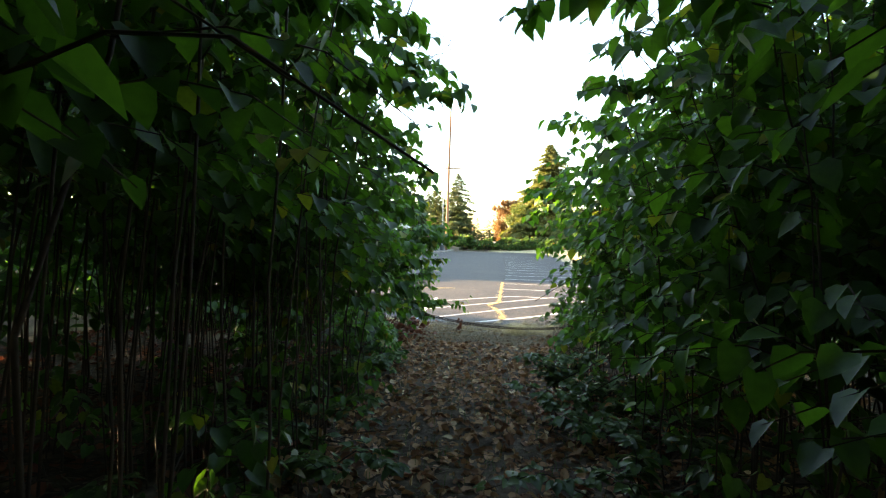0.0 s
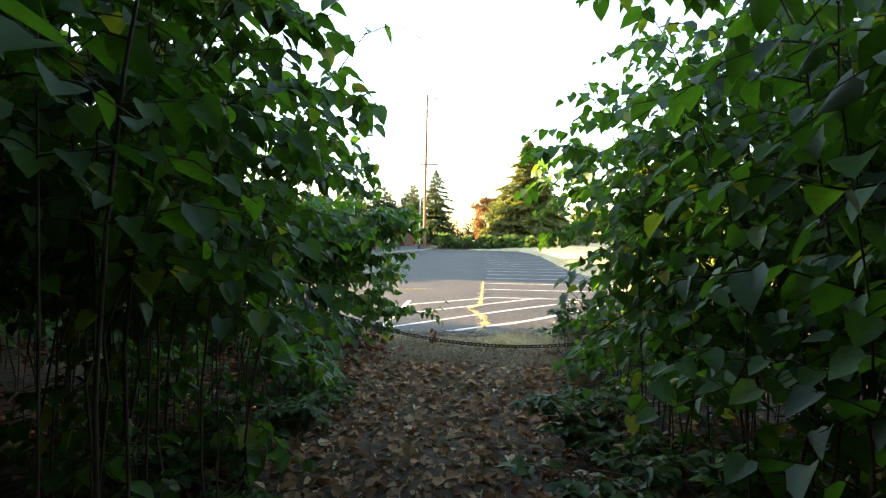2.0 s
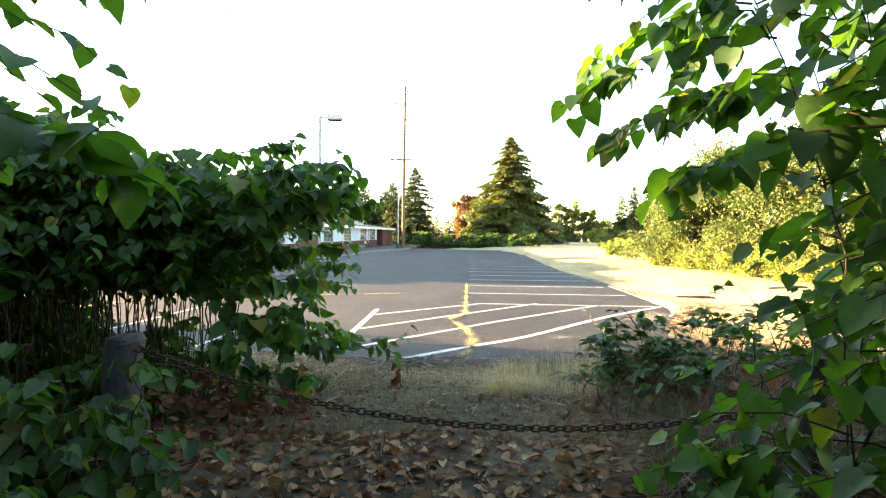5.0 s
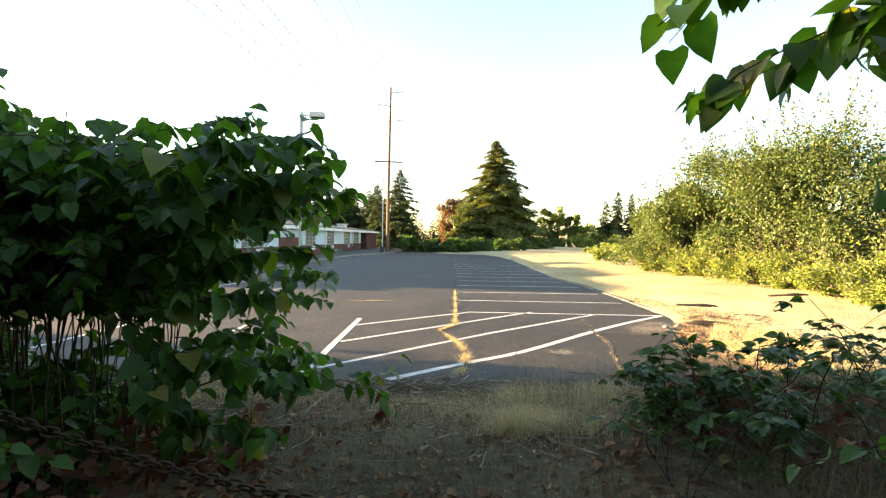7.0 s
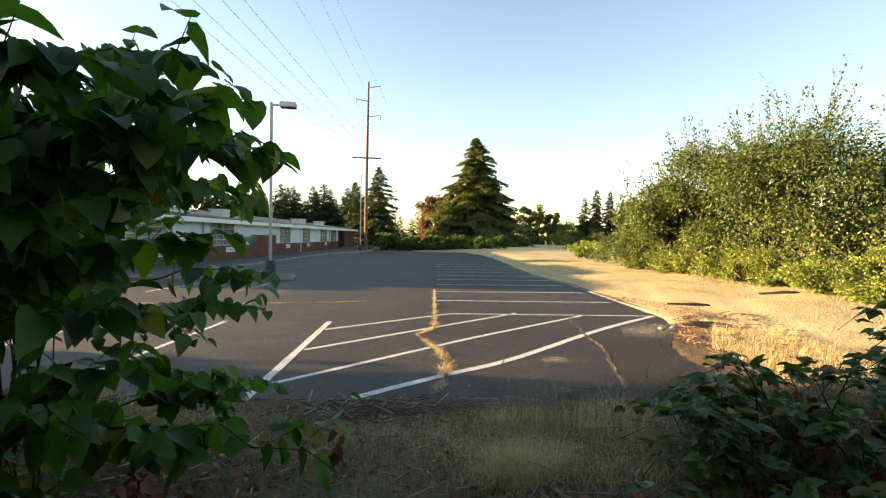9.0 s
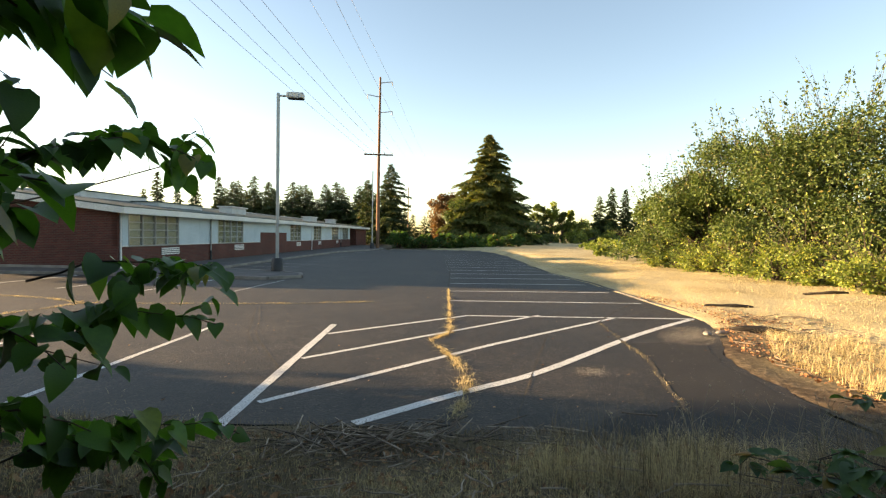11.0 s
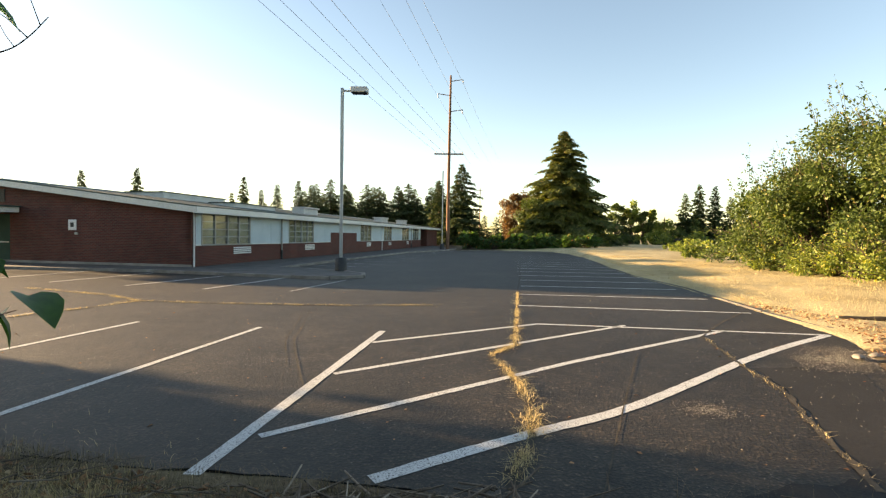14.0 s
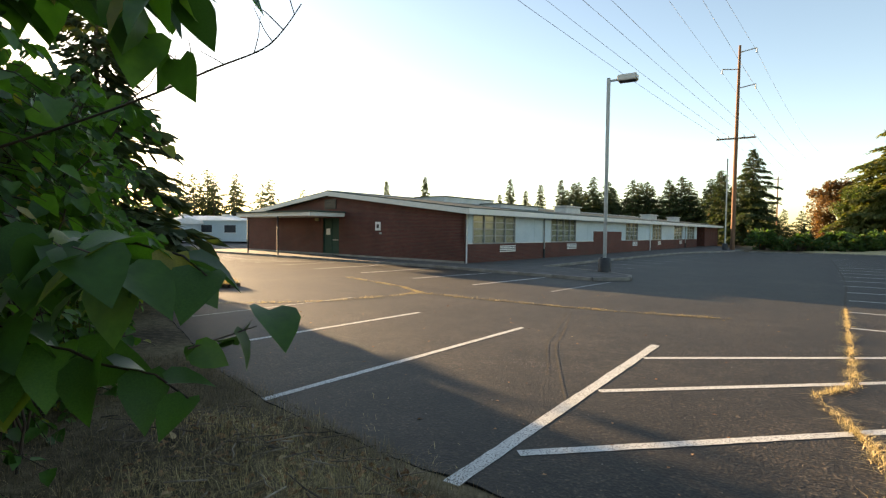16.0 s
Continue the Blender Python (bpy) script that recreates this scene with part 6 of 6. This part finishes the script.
# ---- brambles by the path ----
def bramble(x, y, r, h, seed, label, n=26, leaves=26, mat=None):
    """Arching thorny canes from one root with leaflets in threes."""
    g = np.random.default_rng(seed)
    org = np.array([x, y, float(ground_z(x, y))])
    t = thing("bramble_bush", org, label, "bush")
    P, D, S = [], [], []
    for k in range(n):
        a = g.uniform(0, 2 * np.pi)
        l, hh = r * g.uniform(0.5, 1.2), h * g.uniform(0.5, 1.15)
        s = np.linspace(0, 1, 9)
        b0 = g.normal(size=2) * 0.35 * r
        p = np.c_[b0[0] + math.cos(a) * l * s, b0[1] + math.sin(a) * l * s, hh * (2.4 * s - 1.7 * s * s)]
        p += g.normal(size=p.shape) * 0.015
        p[:, 2] = np.maximum(p[:, 2], ground_z(p[:, 0] + x, p[:, 1] + y) - org[2] + 0.01)
        part("cane", tube_mesh("cane", [p], [np.linspace(0.006, 0.002, 9)], 4), CANE, t)
        m = leaves
        q = g.uniform(0.15, 1, m)
        c = np.stack([np.interp(q, s, p[:, i]) for i in range(3)], -1)
        d = g.normal(size=(m, 3))
        d[:, 2] = np.abs(d[:, 2]) * 0.3 - 0.1
        d /= np.linalg.norm(d, axis=1)[:, None]
        stem = c + d * 0.06
        for sp in (-0.9, 0, 0.9):
            w = np.cross(d, (0, 0, 1.0))
            P.append(stem)
            D.append(d * math.cos(sp) + w * math.sin(sp) + np.array([0, 0, -0.15]))
            S.append(g.uniform(0.05, 0.10, m))
    P, D, S = np.concatenate(P), np.concatenate(D), np.concatenate(S)
    v, f = scatter(leaf_shape(0.35, 0.2, 0.85), P, D, np.array([0, 0, 1.0]) + g.normal(size=P.shape) * 0.3, S)
    part("foliage", np_mesh("foliage", v, f, True), mat or BRAMBLE_LEAF, t, kind="stuff")


for k, (x, y, r, h) in enumerate(((3.2, 10.6, 0.8, 1.0), (4.0, 10.3, 1.0, 1.25), (3.9, 11.2, 0.9, 0.8), (4.8, 11.0, 1.0, 1.0), (2.7, 10.2, 0.5, 0.75), (3.1, 11.3, 0.6, 0.5), (5.6, 11.4, 0.9, 0.8), (5.0, 9.9, 1.1, 1.35), (6.2, 10.8, 1.0, 1.2))):
    bramble(x, y, r, h, 500 + k, "dark trailing bramble over dry grass", 17, 8)
for k, (x, y, r, h) in enumerate(((-0.9, 1.6, 0.6, 0.4), (-0.9, 3.2, 0.6, 0.45), (-1.1, 5.0, 0.7, 0.4), (1.4, 2.4, 0.6, 0.4), (1.7, 4.2, 0.7, 0.45), (1.8, 5.8, 0.6, 0.4), (1.9, 7.3, 0.6, 0.5), (-0.9, 6.6, 0.5, 0.35), (-0.7, 8.2, 0.5, 0.25))):
    bramble(x, y, r, h, 520 + k, "low dark bramble at the side of the path", 16, 20)
bramble(2.85, 10.6, 0.5, 1.35, 540, "tall thin bramble shoots against the lot", 5, 22)
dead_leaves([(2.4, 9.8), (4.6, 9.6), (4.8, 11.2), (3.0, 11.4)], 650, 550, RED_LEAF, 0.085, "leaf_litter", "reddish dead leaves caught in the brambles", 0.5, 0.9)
sticks([(2.4, 9.4), (4.8, 9.4), (5.4, 11.6), (2.8, 11.9)], 330, 552, TWIG, 0.8, 0.0035, "dry_stalks", "tangled dry stalks among the brambles", 0.75, 0.15)
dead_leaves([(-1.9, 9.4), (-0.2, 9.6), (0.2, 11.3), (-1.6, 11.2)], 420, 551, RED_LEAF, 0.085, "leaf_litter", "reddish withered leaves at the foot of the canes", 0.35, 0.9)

# bare hanging twig above the knotweed stand
g = np.random.default_rng(9)
pts = np.array(curve([(-1.0, 11.95, 1.8), (-0.72, 12.11, 1.89), (-0.50, 12.25, 1.98), (-0.33, 12.36, 2.06), (-0.20, 12.43, 2.12), (-0.095, 12.51, 2.18), (-0.04, 12.54, 2.235), (0.0, 12.57, 2.31)], 5))
twig = thing("bare_branch", (0, 0, 0), "thin bare branch arching over the knotweed", "branch")
part("stem", tube_mesh("stem", [pts], [np.linspace(0.005, 0.0015, len(pts))], 5), CANE, twig)
for k in range(6, len(pts) - 1, 3):
    d = g.normal(size=3) * 0.05 + np.array([0, 0, 0.09])
    part("side_twig", tube_mesh("side_twig", [[pts[k], pts[k] + d * 0.6, pts[k] + d + g.normal(size=3) * 0.02]], [[0.002, 0.0015, 0.001]], 4), CANE, twig)


def dead_sprig(a, c, n, size, seed, label="dead knotweed branch with curled red-brown leaves"):
    """A broken branch hung with dry leaves; each leaf a part."""
    g = np.random.default_rng(seed)
    a, c = np.array(a, float), np.array(c, float)
    t = thing("dead_branch", a, label, "branch")
    v = np.linspace(0, 1, 7)
    w = (c - a) * v[:, None] + np.cumsum(g.normal(size=(7, 3)) * 0.02, axis=0)
    w[0] = 0
    bough = part("stem", tube_mesh("stem", [w], [np.linspace(0.007, 0.003, 7)], 5), TWIG, t)
    for k in range(n):
        r = 0.2 + 0.8 * g.random()
        at = [float(np.interp(r, v, w[:, i])) + float(g.normal() * 0.03) for i in range(3)]
        y = Vector(g.normal(size=3) * 0.6 + np.array([0, 0, -0.8])).normalized()
        x = y.cross(Vector(g.normal(size=3)) + Vector((0, 0, 0.2))).normalized()
        lf = part("leaf", CURLED[k % 3], RED_LEAF, bough)
        lf.matrix_local = Matrix.Translation(at) @ Matrix((x, y, x.cross(y))).transposed().to_4x4() @ Matrix.Scale(float(size * g.uniform(0.7, 1.3)), 4)


CURLED = [np_mesh("leaf", *leaf_shape(f, d, w), smooth=True) for f, d, w in ((0.8, 0.7, 0.8), (0.5, -0.6, 0.9), (1.0, 0.4, 0.7))]
for k, (x, y, dx, dy, h, n) in enumerate(((-0.45, 11.3, 0.25, -0.15, 0.45, 22), (-0.75, 10.9, 0.3, -0.2, 0.30, 18), (-1.9, 11.0, -0.2, -0.3, 0.40, 14), (-1.5, 10.6, 0.35, -0.1, 0.25, 12),
                                          (0.55, 12.1, 0.12, -0.1, 0.22, 9), (2.7, 11.3, 0.35, -0.1, 0.50, 24), (3.2, 11.0, 0.3, -0.2, 0.35, 20), (3.6, 11.4, 0.25, 0.1, 0.55, 20), (2.3, 10.9, 0.3, -0.1, 0.15, 12))):
    z = float(ground_z(x, y))
    dead_sprig((x, y, z - 0.02), (x + dx, y + dy, z + h), n, 0.10, 700 + k)
